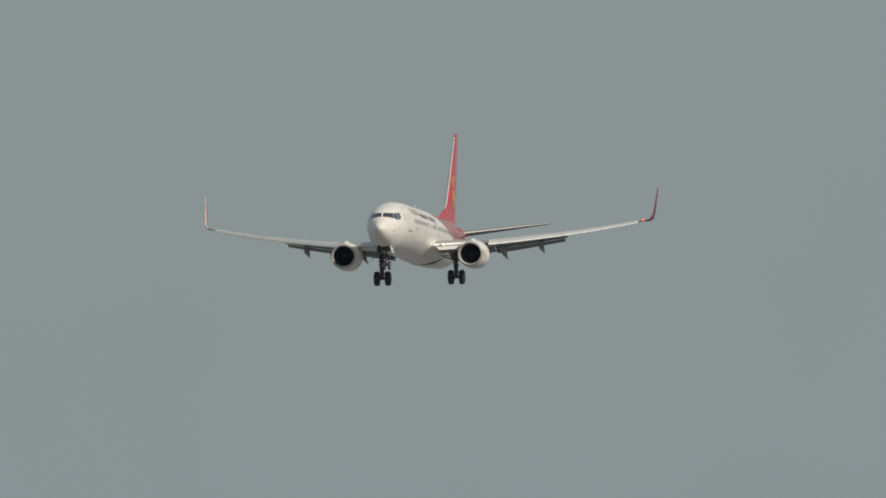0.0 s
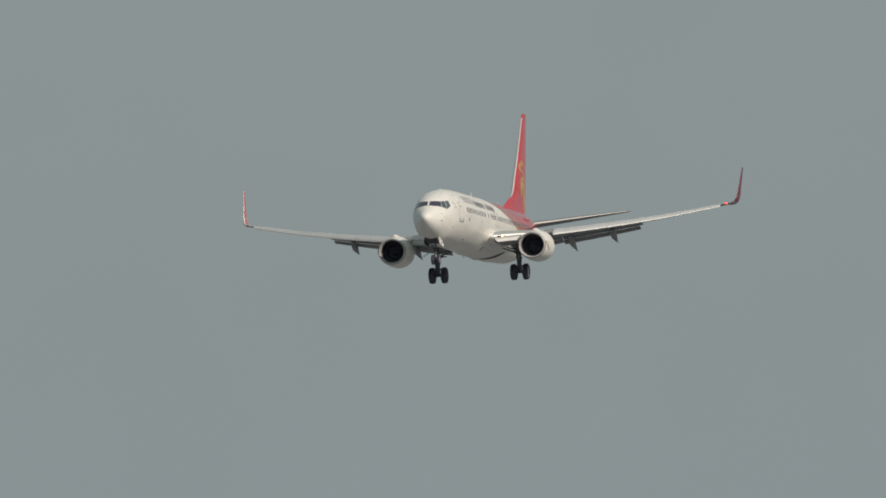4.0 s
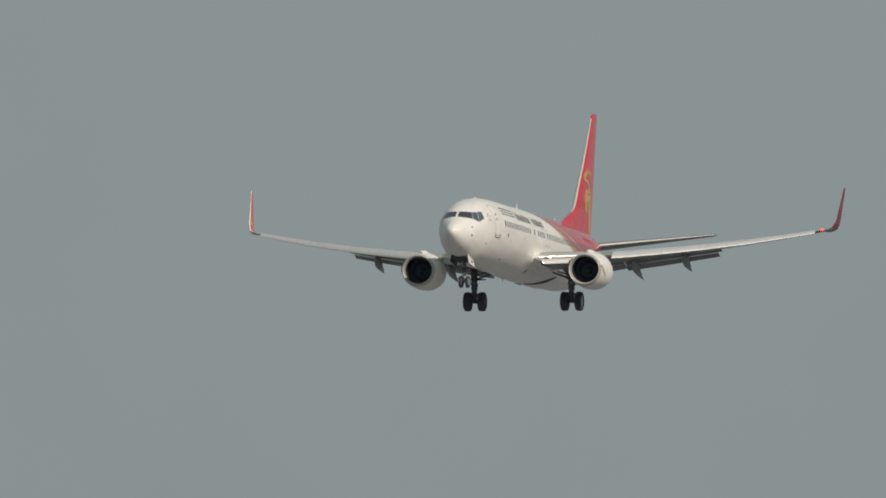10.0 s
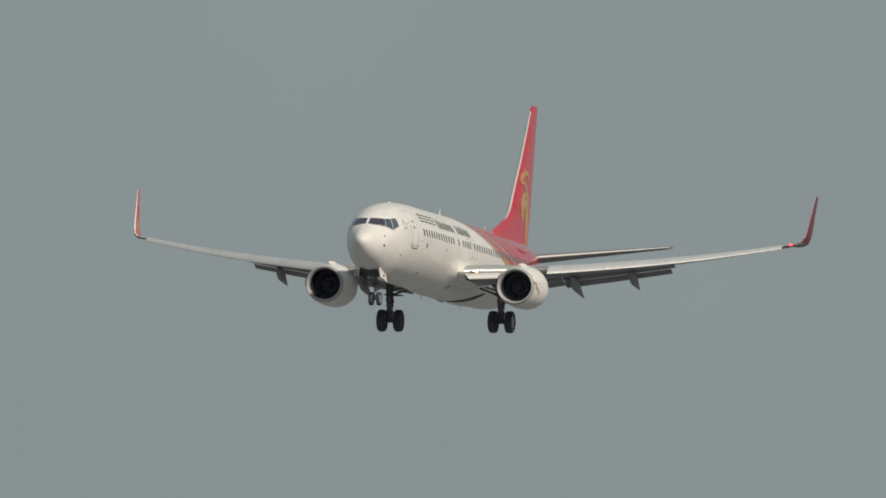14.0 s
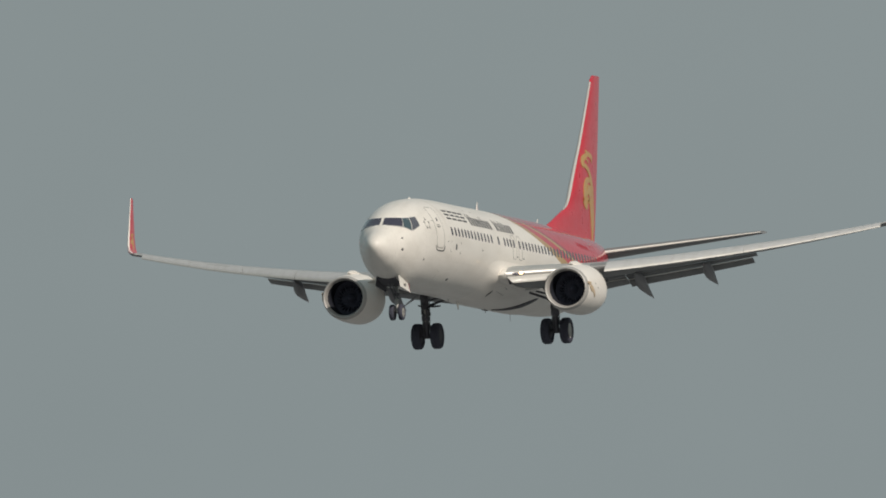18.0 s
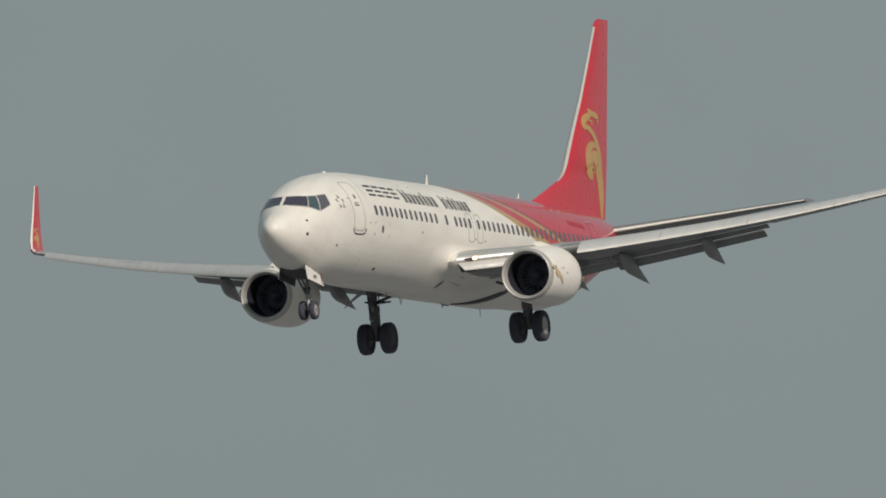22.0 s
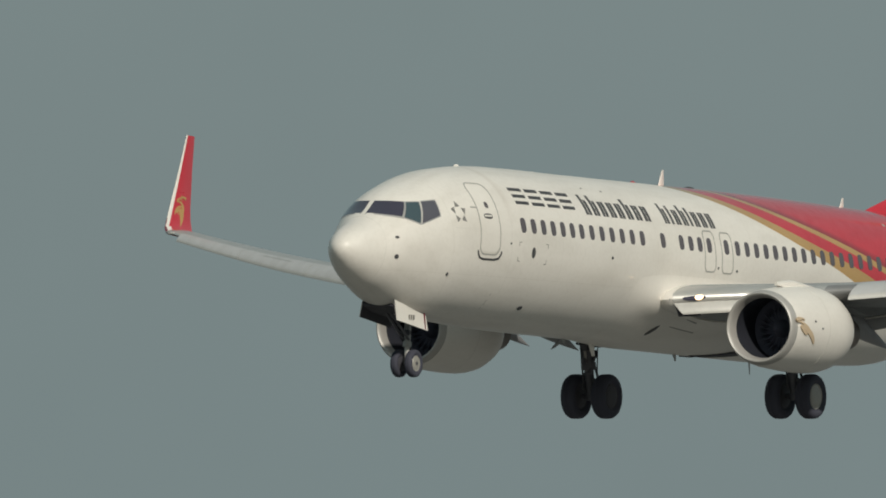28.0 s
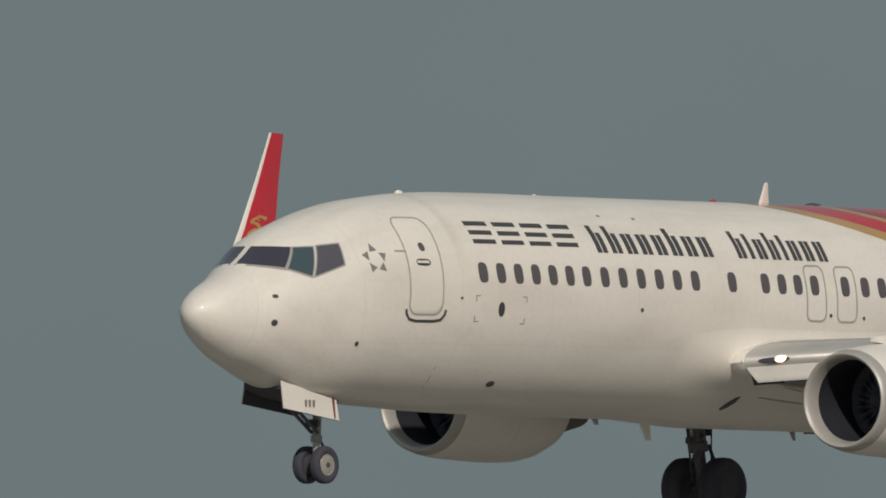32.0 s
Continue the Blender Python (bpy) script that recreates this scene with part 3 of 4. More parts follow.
def cabin_door():
    bm = bmesh.new()
    out = rounded(4.69, 5.55, -.25, 1.52, .2, lean=.075)
    cx, cz = 5.18, .6
    mid = bm.verts.new(on_skin(cx, angle(cx, cz), .003))
    zs = [(q, skin(*q)[2]) for q in out]
    loops = []
    for s in (.1, .2, .3, .4, .5, .6, .7, .8, .9, .97, 1.0):
        lp = []
        for (x, th), z in zs:
            xx, zz = cx + (x - cx) * s, cz + (z - cz) * s
            lp.append(bm.verts.new(on_skin(xx, angle(xx, zz), .004 if s < 1 else -.01)))
        loops.append(lp)
    n = len(out)
    for i in range(n):
        bm.faces.new((mid, loops[0][i], loops[0][(i + 1) % n]))
        for a, b in zip(loops, loops[1:]):
            bm.faces.new((a[i], a[(i + 1) % n], b[(i + 1) % n], b[i]))
    door = part("cabin_door", bm, M_WHITE, airliner, "closed white forward door")
    bm = bmesh.new()
    line_on_skin(bm, out, .032, .008, True)
    part("door_seal", bm, M_SEAL, door)
    bm = bmesh.new()
    low = [(4.62, -.16), (4.64, -.25), (4.72, -.34), (4.9, -.37), (5.35, -.37), (5.55, -.34), (5.64, -.25), (5.66, -.16)]
    line_on_skin(bm, [(x, angle(x, z)) for x, z in low], .05, .012)
    part("door_sill", bm, M_DARK, door, "dark scuff strip")
    bm = bmesh.new()
    oval(bm, 5.23, .98, .15, .16, 2.2, .008)
    part("door_window", bm, M_PANE, door)
    bm = bmesh.new()
    oval(bm, 5.16, .70, .36, .13, 3.0, .008)
    grip = part("door_handle", bm, M_DARK, door, "dark recess with a pale handle bar")
    bm = bmesh.new()
    line_on_skin(bm, [(x, angle(x, .705)) for x in (5.0, 5.1, 5.2, 5.3)], .045, .016)
    part("handle_grip", bm, M_WHITE, grip, "pale handle bar")
    bm = bmesh.new()
    bar_pts = [(4.52, angle(4.52, .90)), (4.80, angle(4.80, .90))]
    line_on_skin(bm, bar_pts, .03, .012)
    part("door_hinge", bm, M_SEAL, door)


def overwing_exit(x0, x1):
    bm = bmesh.new()
    r = row_z(x0)
    line_on_skin(bm, rounded(x0, x1, r - .66, r + .36, .14), .035, .008, True)
    part("overwing_exit", bm, M_SEAL, airliner, "grey outline of an overwing exit hatch")


# ---- wings: leading and trailing edge by distance from the centre line
def le_x(y):
    return float(np.interp(y, (0, 1.9, 2.9, 5.6, 17.0), (12.6, 13.95, 14.55, 16.55, 22.65)))


def te_x(y):
    return float(np.interp(y, (0, 1.9, 5.7, 17.0), (20.9, 20.9, 21.15, 24.35)))


def wing_z(y):
    w = max(y - 1.9, -1.9)
    return -1.08 + .088 * w + .0036 * max(w, 0) ** 2 + float(np.interp(y, (2.5, 6, 13, 17), (0, -.04, -.08, -.05)))


def twist(y):
    """Fall of the chord line per metre: washed out towards the tip."""
    return float(np.interp(y, (0, 5.6, 17.0), (.028, .028, -.03)))


def wing_cut(y, side, a, b, thick=None, n=12, dx=0.0, dz=0.0):
    th = float(np.interp(y, (0, 5.6, 17), (.135, .115, .08))) if thick is None else thick
    drop = twist(y) * (te_x(y) - le_x(y))
    return section((le_x(y) + dx, side * y, wing_z(y) + dz), (te_x(y) + dx, side * y, wing_z(y) - drop + dz), th, (0, -.10 * side, 1), a, b, n)


def spot(y, side, u, dz=0.0):
    """A point on the chord line."""
    drop = twist(y) * (te_x(y) - le_x(y))
    return Vector((le_x(y) + u * (te_x(y) - le_x(y)), side * y, wing_z(y) - drop * u + dz))


def tilted(y, side, u0, dz, chord, degrees, thick, n=8):
    """A flap's section: nose at share u0, then turned down."""
    p = spot(y, side, u0, dz)
    a = radians(degrees)
    q = p + Vector((chord * math.cos(a), 0, -chord * math.sin(a)))
    return section(p, q, thick, (math.sin(a), 0, math.cos(a)), n=n, camber=.02)


def wing(side):
    bm = bmesh.new()
    ys = [2.0, 2.4, 2.9, 4.2, 5.6, 7.5, 9.5, 11.5, 13.5, 15.3, 16.6, 17.0]
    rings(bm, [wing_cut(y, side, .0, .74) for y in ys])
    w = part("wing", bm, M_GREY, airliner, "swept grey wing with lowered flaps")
    # faces turned down get the darker grey, underside shade put into colour
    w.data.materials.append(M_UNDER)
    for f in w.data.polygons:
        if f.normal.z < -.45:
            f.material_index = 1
    # winglet, blended upwards
    bm = bmesh.new()
    sec = ((22.65, 24.35, 17.0, 0.0, 0), (22.88, 24.46, 17.24, .04, 18), (23.15, 24.60, 17.43, .17, 42), (23.44, 24.71, 17.53, .42, 62), (23.70, 24.80, 17.59, .75, 74), (24.28, 25.0, 17.67, 1.67, 82), (24.82, 25.25, 17.75, 2.60, 84))
    z0 = wing_z(17.0)
    loops = []
    for a, b, y, dz, deg in sec:
        d = radians(deg)
        loops.append(section((a, side * y, z0 + dz), (b, side * y, z0 + dz - .02), .085, (0, -side * math.sin(d), math.cos(d)), n=14, camber=.01))
    rings(bm, loops)
    wl = part("winglet", bm, M_RED, w, "upturned winglet, bright red inside, deep red outside")
    for mat in (M_WHITE, M_DEEP_RED, M_UNDER):
        wl.data.materials.append(mat)
    for f in wl.data.polygons:
        c = f.center
        lead = float(np.interp(c.z - z0, [q[3] for q in sec], [q[0] for q in sec]))
        wide = float(np.interp(c.z - z0, [q[3] for q in sec], [q[1] - q[0] for q in sec]))
        outer = f.normal.y * side > -.25 and f.normal.x > -.97
        if outer and c.z - z0 < .12:
            f.material_index = 3
        elif outer:
            f.material_index = 2
        elif c.x - lead < .10 * wide:
            f.material_index = 1
    bm = bmesh.new()
    rings(bm, [wing_cut(y, side, 0, .05, None, 8, -.015) for y in (5.2, 5.5, 5.81)])
    part("fixed_leading_edge", bm, M_UNDER, w, "dark grey fixed edge beside the slat")
    # slats outboard of the engine, lowered ahead of the wing
    edges = (5.82, 8.45, 11.25, 14.05, 16.6)
    for y0, y1 in zip(edges, edges[1:]):
        bm = bmesh.new()
        loops = []
        for y in np.linspace(y0 + .008, y1 - .008, 4):
            ch = .17 * (te_x(y) - le_x(y)) + .06
            full = te_x(y) - le_x(y)
            u = .40 * ch / full
            top = foil(u, float(np.interp(y, (5.6, 17), (.115, .08))))[0] * full - twist(y) * u * full
            p = Vector((le_x(y) - .42 * ch, side * y, wing_z(y) - float(np.interp(y, (5.8, 12), (.31, .40))) * ch))
            q = Vector((le_x(y) + u * full, side * y, wing_z(y) + top + .012))
            k = q - p
            loops.append(section(p, q, .15, (-k.z, 0, k.x), n=8, camber=.07))
        rings(bm, loops)
        slat = part("slat", bm, M_SLAT, w, "metal slat, its grey sky reflection coloured on top")
        # upward faces take the grey that stands for reflected sky
        slat.data.materials.append(M_SLAT_TOP)
        for f in slat.data.polygons:
            f.material_index = 1 if f.normal.z > .55 else 0
    # krueger flap inboard of the engine
    bm = bmesh.new()
    loops = []
    gap = []
    for hi, lo in ((2.08, 2.34), (2.6, 2.8), (3.2, 3.32), (3.95, 3.98)):
        q = Vector((le_x(hi) + .02, side * hi, wing_z(hi) - .05))
        p = Vector((le_x(lo) - .10, side * lo, wing_z(lo) - .36))
        loops.append(section(p, q, .13, (-.8, 0, .35), n=8, camber=.05))
        gap.append([p + Vector((.09, -side * .18, -.04)), q + Vector((.10, -side * .02, 0)), q + Vector((.14, -side * .02, 0)), p + Vector((.14, -side * .18, -.04))])
    rings(bm, loops)
    krueger = part("krueger_flap", bm, M_FLAP, w, "pale lowered leading-edge flap")
    bm = bmesh.new()
    rings(bm, gap[:2])
    part("krueger_gap", bm, M_BAY, krueger, "dark gap behind the flap")
    # polished leading edge at the root
    bm = bmesh.new()
    rings(bm, [wing_cut(y, side, 0, .10, None, 8, -.012) for y in (2.07, 2.4, 2.9, 3.5, 4.3)])
    part("root_leading_edge", bm, M_BARE, w, "bare metal root leading edge")
    # white cuff where the wing leaves the body
    bm = bmesh.new()
    loops = []
    for y, th, back in ((1.35, .07, .95), (1.5, .088, .62), (1.63, .104, .38), (1.75, .118, .21), (1.86, .129, .09), (1.96, .136, .02), (2.06, .138, -.012)):
        drop = .028 * (te_x(y) - le_x(y))
        loops.append(section((le_x(y) + back, side * y, wing_z(y)), (te_x(y), side * y, wing_z(y) - drop), th, (0, -.1 * side, 1), 0, .74, 14))
    rings(bm, loops)
    part("wing_root_cuff", bm, M_WHITE, w, "white fillet at the wing root")
    # landing lamp
    for ya, yb, tall, proud, mat, nm, lab in ((2.26, 2.80, .09, .018, M_GLASS, "lamp_lens", "dark lens of the landing lamps"), (2.545, 2.73, .078, .034, M_LAMP, "landing_lamp", "lit landing lamp")):
        if side > 0 and mat == M_LAMP:
            continue
        bm = bmesh.new()
        loops = []
        for c, d in ((1, -.06), (1, .4), (.8, .8), (.35, 1.0), (.02, 1.05)):
            lp = []
            for a in np.linspace(0, 2 * math.pi, 20, False):
                y = (ya + yb) / 2 + (yb - ya) / 2 * c * math.cos(a)
                up = .075 + tall * c * math.sin(a)
                lp.append((le_x(y) - .012 + up * up / .26 - proud * d, side * y, wing_z(y) + up))
            loops.append(lp)
        rings(bm, loops)
        part(nm, bm, mat, w, lab)
    # flaps, down
    for y0, y1 in ((2.2, 5.68), (5.75, 11.1)):
        bm = bmesh.new()
        loops, aft, slot = [], [], []
        for y in np.linspace(y0, y1, 9):
            c = te_x(y) - le_x(y)
            loops.append(tilted(y, side, .775, -.02 * c, .105 * c, 13 if y1 < 6 else 20, .2))
        rings(bm, loops)
        part("flap", bm, M_UNDER, w, "lowered dark grey flap")
        bm = bmesh.new()
        for y in np.linspace(y0, y1 if y1 < 6 else y1 - .22, 9):
            c = te_x(y) - le_x(y)
            p = spot(y, side, .775, -.02 * c) + Vector((.096 * c * math.cos(radians(13)), 0, -.10 * c * math.sin(radians(13)) - (.03 if y1 < 6 else .095)))
            a = radians(17 if y1 < 6 else 24)
            q = p + Vector((.148 * c * math.cos(a), 0, -.148 * c * math.sin(a)))
            aft.append(section(p, q, .12, (math.sin(a), 0, math.cos(a)), n=8, camber=.02))
            slot.append(p + Vector((-.03, 0, .005)))
        rings(bm, aft)
        part("aft_flap", bm, M_UNDER, w, "lowered aft flap segment")
        # added pale rod, drawn for the sunlight that comes through the slot
        bm = bmesh.new()
        for p, q in zip(slot, slot[1:]):
            rod(bm, p, q, .022, .022, 6)
        part("slot_light_rod", bm, M_JOINT, w, "thin pale rod for sunlight through the flap slot")
    # fixed trailing pieces
    for y0, y1, nm in ((.9, 2.15, "trailing_edge"), (11.16, 15.6, "aileron"), (15.64, 17.0, "trailing_edge")):
        bm = bmesh.new()
        rings(bm, [wing_cut(y, side, .744, 1.0, None, 6) for y in np.linspace(y0, y1, 3)])
        part(nm, bm, M_GREY, w)
    # flap track fairings: canoe below the flap, drooping aft
    for y, tip in ((6.4, (22.35, -1.87)), (9.2, (22.7, -1.38)), (4.45, (21.35, -2.02))):
        bm = bmesh.new()
        nose = Vector((le_x(y) + .52 * (te_x(y) - le_x(y)), side * y, wing_z(y) - .26))
        end = Vector((tip[0], side * y, tip[1]))
        mid = nose.lerp(end, .5) + Vector((.05, 0, -.08))
        loops = []
        for s in np.linspace(0, 1, 13):
            c = nose * (1 - s) ** 2 + mid * 2 * s * (1 - s) + end * s * s
            r = max(.012, math.sqrt(min(1, s / .3)) * min(1, (1 - s) / .72))
            loops.append([c + Vector((0, .23 * r * math.cos(a), .35 * r * math.sin(a))) for a in np.linspace(0, 2 * math.pi, 16, False)])
        rings(bm, loops)
        part("flap_fairing", bm, M_CANOE, w, "grey flap track fairing")
    # navigation lamp at the tip
    bm = bmesh.new()
    c = Vector((le_x(16.95) + .05, side * 16.95, wing_z(16.95) + .02))
    rings(bm, [[c + Vector((-.12 * s, side * .11 * k * math.cos(a), .05 * k * math.sin(a))) for a in np.linspace(0, 2 * math.pi, 12, False)] for k, s in ((1, 0), (.9, .6), (.4, 1))])
    part("navigation_lamp", bm, M_NAV if side < 0 else M_LIP, w, "glowing red tip lamp" if side < 0 else "tip lamp glass")
    w.location.y -= .08
    return w


def swell(x, th):
    """How far the wing-root fairing stands off the skin."""
    grow = min(1, max(0, (x - 12.4) / 2.6)) * min(1, max(0, (25.7 - x) / 3.6))
    grow = grow * grow * (3 - 2 * grow)
    side = math.exp(-((th - 211) / 12) ** 2) + math.exp(-((th - 329) / 12) ** 2)
    keel = math.exp(-((th - 270) / 42) ** 2)
    edge = min(1, (th - 188) / 14, (352 - th) / 14)
    return -.008 + grow * edge * edge * (3 - 2 * edge) * (.008 + .22 * side + .11 * keel)


def belly_fairing():
    """The skin swelled smoothly round the wing root and the keel."""
    bm = bmesh.new()
    loops = []
    for x in np.linspace(12.2, 25.8, 56):
        loops.append([on_skin(x, th, swell(x, th)) for th in np.linspace(188, 352, 60)] + [(x, .5, -.5), (x, -.5, -.5)])
    rings(bm, loops)
    fair = part("belly_fairing", bm, M_WHITE, airliner, "smooth white wing-root fairing")
    # air scoop and panel gaps on the fairing
    for pts, wide, nm in ((((14.78, 239.5), (14.86, 237.6), (14.96, 234.6), (15.06, 231.8)), (.06, .24, .26, .16), "air_scoop"), (((16.0, 221), (16.35, 222.5), (16.68, 224)), (.018, .03, .035), "fairing_gap"),
                          (((15.6, 230), (16.32, 232), (17.04, 233.7)), (.015, .024, .024), "fairing_gap")):
        bm = bmesh.new()
        loops = []
        for (x, th), w in zip(pts, wide):
            n = normal(x, th)
            c = on_skin(x, th, swell(x, th))
            t = Vector((0, -n.z, n.y)) * w / 2
            loops.append([c + t + n * .012, c - t + n * .012, c - t - n * .05, c + t - n * .05])
        rings(bm, loops)
        part(nm, bm, M_DARK if nm == "air_scoop" else M_SEAL, fair)


def engine(side):
    c = (13.35, side * 4.96, -1.73)
    sq = .97
    bm = bmesh.new()
    turned(bm, c, [(.22, .985), (.30, 1.005), (.55, 1.04), (1.0, 1.07), (1.5, 1.095), (2.05, 1.11), (2.5, 1.105), (2.72, 1.088), (3.0, 1.04), (3.25, .955), (3.48, .865), (3.48, .84), (2.9, .82)], seg=48, squash=sq, low=.065)
    nac = part("engine_nacelle", bm, M_WHITE, airliner, "white engine nacelle under the wing")
    bm = bmesh.new()
    turned(bm, c, [(.22, .982), (.16, .97), (.06, .945), (.01, .915), (0, .895), (.012, .87), (.06, .84), (.16, .81), (.30, .79)], seg=48, squash=sq, low=.065)
    part("inlet_lip", bm, M_LIP, nac, "dull metal inlet lip")
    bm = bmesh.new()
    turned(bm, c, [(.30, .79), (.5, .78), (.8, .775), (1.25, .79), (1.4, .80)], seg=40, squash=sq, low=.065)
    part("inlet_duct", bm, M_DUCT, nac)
    bm = bmesh.new()
    turned(bm, c, [(1.30, .80), (1.30, .02)], seg=40, squash=sq)
    part("fan_backing", bm, M_FAN_BACK, nac)
    for k in range(24):
        bm = bmesh.new()
        a = 2 * math.pi * k / 24
        for r0, r1 in ((.2, .5), (.5, .77)):
            loops = []
            for r in (r0, r1):
                lean = .016 * (1.08 - .35 * r)
                ring = []
                for s, d in ((-.5, 0), (.5, 0), (.5, .012), (-.5, .012)):
                    b = a + s * .257
                    ring.append((c[0] + 1.28 + s * lean + d, c[1] + r * math.cos(b), c[2] + r * math.sin(b) * (1 if math.sin(b) > 0 else sq)))
                loops.append(ring)
            rings(bm, loops)
        part("fan_blade", bm, M_FAN, nac)
    # cowl seam
    for sx in (1.75,):
        bm = bmesh.new()
        rr = float(np.interp(sx, (1.0, 1.5, 2.05, 2.5, 2.9), (1.07, 1.095, 1.11, 1.105, 1.03)))
        turned(bm, c, [(sx - .008, rr - .01), (sx - .008, rr + .003), (sx + .008, rr + .003), (sx + .008, rr - .01)], seg=48, squash=sq)
        part("cowl_seam", bm, M_JOINT, nac)
    bm = bmesh.new()
    turned(bm, c, [(.86, .005), (.90, .06), (1.0, .13), (1.15, .20), (1.32, .25)], seg=24)
    part("spinner", bm, M_FAN, nac)
    bm = bmesh.new()
    turned(bm, c, [(2.9, .66), (3.6, .60), (4.2, .50), (4.7, .40), (4.7, .37), (4.3, .36)], seg=32)
    part("core_cowl", bm, M_HOT, nac, "brown metal exhaust nozzle")
    bm = bmesh.new()
    turned(bm, c, [(4.3, .26), (4.7, .24), (5.05, .12), (5.25, .01)], seg=24)
    part("exhaust_plug", bm, M_HOT, nac)
    # small ports on the outer cowl
    for px, a in ((14.35, 9), (14.71, 0)):
        bm = bmesh.new()
        p = Vector((px, c[1] + side * 1.085 * math.cos(radians(a)), c[2] + 1.085 * math.sin(radians(a))))
        rod(bm, p, p + Vector((0, side * .025, .005)), .022, .022, 8)
        part("vent_port", bm, M_DARK, nac)
    # pylon
    bm = bmesh.new()
    y = c[1]
    loops = []
    for x, z0, z1, w in ((14.25, -.66, -.58, .05), (14.9, -.75, -.50, .16), (16.0, -.8, -.62, .20), (17.4, -1.0, -.72, .20), (18.9, -1.25, -.85, .16), (20.2, -1.15, -.95, .06)):
        loops.append([(x, y - w, z0), (x, y + w, z0), (x, y + w, z1 - .05), (x, y + w * .5, z1), (x, y - w * .5, z1), (x, y - w, z1 - .05)])
    rings(bm, loops)
    py = part("pylon", bm, M_WHITE, nac, "white pylon, grey behind the cowl")
    py.data.materials.append(M_UNDER)
    for f in py.data.polygons:
        f.material_index = 1 if f.center.x > 16.5 else 0
    # vortex strake on the inner side
    bm = bmesh.new()
    a = radians(38)
    s0, s1 = -side, math.sin(a)
    loops = []
    for x, h in ((14.3, .02), (14.8, .22), (15.3, .26), (15.6, .05)):
        b = (c[1] + s0 * 1.06 * math.cos(a), c[2] + 1.06 * s1)
        e = (b[0] + s0 * h * math.cos(a), b[1] + h * s1)
        loops.append([(x, b[0], b[1] + .012), (x, e[0], e[1] + .012), (x, e[0], e[1] - .012), (x, b[0], b[1] - .012)])
    rings(bm, loops)
    part("nacelle_strake", bm, M_WHITE, nac)
    return nac


def fin_le(h):
    """Station of the fin's leading edge, dorsal fillet included, at a height."""
    return float(np.interp(h, (1.55, 1.76, 2.21, 2.67, 2.82, 3.0, 3.2, 3.82, 4.65, 5.7, 6.9, 8.6, 8.8), (27.5, 28.25, 29.85, 31.42, 31.82, 32.08, 32.28, 32.76, 33.44, 34.35, 35.26, 36.5, 36.85)))


def fin_te(h):
    """Station of the rudder's trailing edge at a height."""
    return float(np.interp(h, (1.3, 3.6, 8.85), (36.46, 37.03, 38.08)))


def fin():
    bm = bmesh.new()
    # leading edge and rudder's trailing edge by height
    hs = (1.3, 1.6, 1.9, 2.2, 2.45, 2.67, 2.8, 2.95, 3.15, 3.4, 3.82, 4.65, 5.7, 6.9, 7.8, 8.6, 8.80)
    le = [fin_le(h) for h in hs]
    hinge = [float(np.interp(h, (1.5, 8.85), (35.15, 37.35))) for h in hs]
    te = [fin_te(h) for h in hs]
    loops, rud = [], []
    for h, a, b, t in zip(hs, le, hinge, te):
        th = .10 if h > 3.2 else .10 * 3.4 / (t - a + .01) if t - a > 3.4 else .1
        loops.append(section((a, 0, h), (t, 0, h), th, (0, 1, 0), 0, (b - a) / (t - a), 12, 0))
        rud.append(section((a, 0, h), (t, 0, h), th, (0, 1, 0), (b - a) / (t - a) + .004, 1, 6, 0))
    rings(bm, loops)
    f = part("tail_fin", bm, M_RED, airliner, "tall red swept tail fin with a pale leading edge")
    bm = bmesh.new()
    rings(bm, rud)
    part("rudder", bm, M_RED, f)
    bm = bmesh.new()
    loops = []
    for h in (2.67, 2.8, 2.95, 3.15, 3.4, 3.82, 4.65, 5.7, 6.9, 7.8, 8.5):
        a = fin_le(h)
        t = fin_te(h)
        loops.append(section((a - .008, 0, h), (t, 0, h), .106, (0, 1, 0), 0, (.085 * min(1, (h - 2.5) / .8) / (t - a)), 6, 0))
    rings(bm, loops)
    part("fin_leading_edge", bm, M_SLAT, f, "pale metal fin leading edge")
    return f


def tailplane(side):
    def cut(y, a, b, n=10):
        s = (y - .3) / 6.75
        le = Vector((33.55 + 4.85 * s, side * y, .79 + .94 * s))
        te = Vector((37.75 + 1.85 * s, side * y, .79 + .94 * s + .03))
        return section(le, te, .11, (0, -.14 * side, 1), a, b, n, 0)
    bm = bmesh.new()
    ys = (.3, 1.2, 3, 5, 6.6, 7.02)
    rings(bm, [cut(y, .007, .70) for y in ys])
    # grey paint taken darker, with the shade below in its colour
    t = part("tailplane", bm, M_UNDER, airliner, "grey swept horizontal tail, darkened for shade")
    # thin metal edge, coloured extra pale for the sun along it
    bm = bmesh.new()
    rings(bm, [cut(y, 0, .007, 6) for y in ys])
    part("tailplane_leading_edge", bm, M_JOINT, t, "pale metal leading edge, sunlit line in its colour")
    bm = bmesh.new()
    rings(bm, [cut(y, .705, 1, 6) for y in ys[1:]])
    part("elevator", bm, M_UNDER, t)


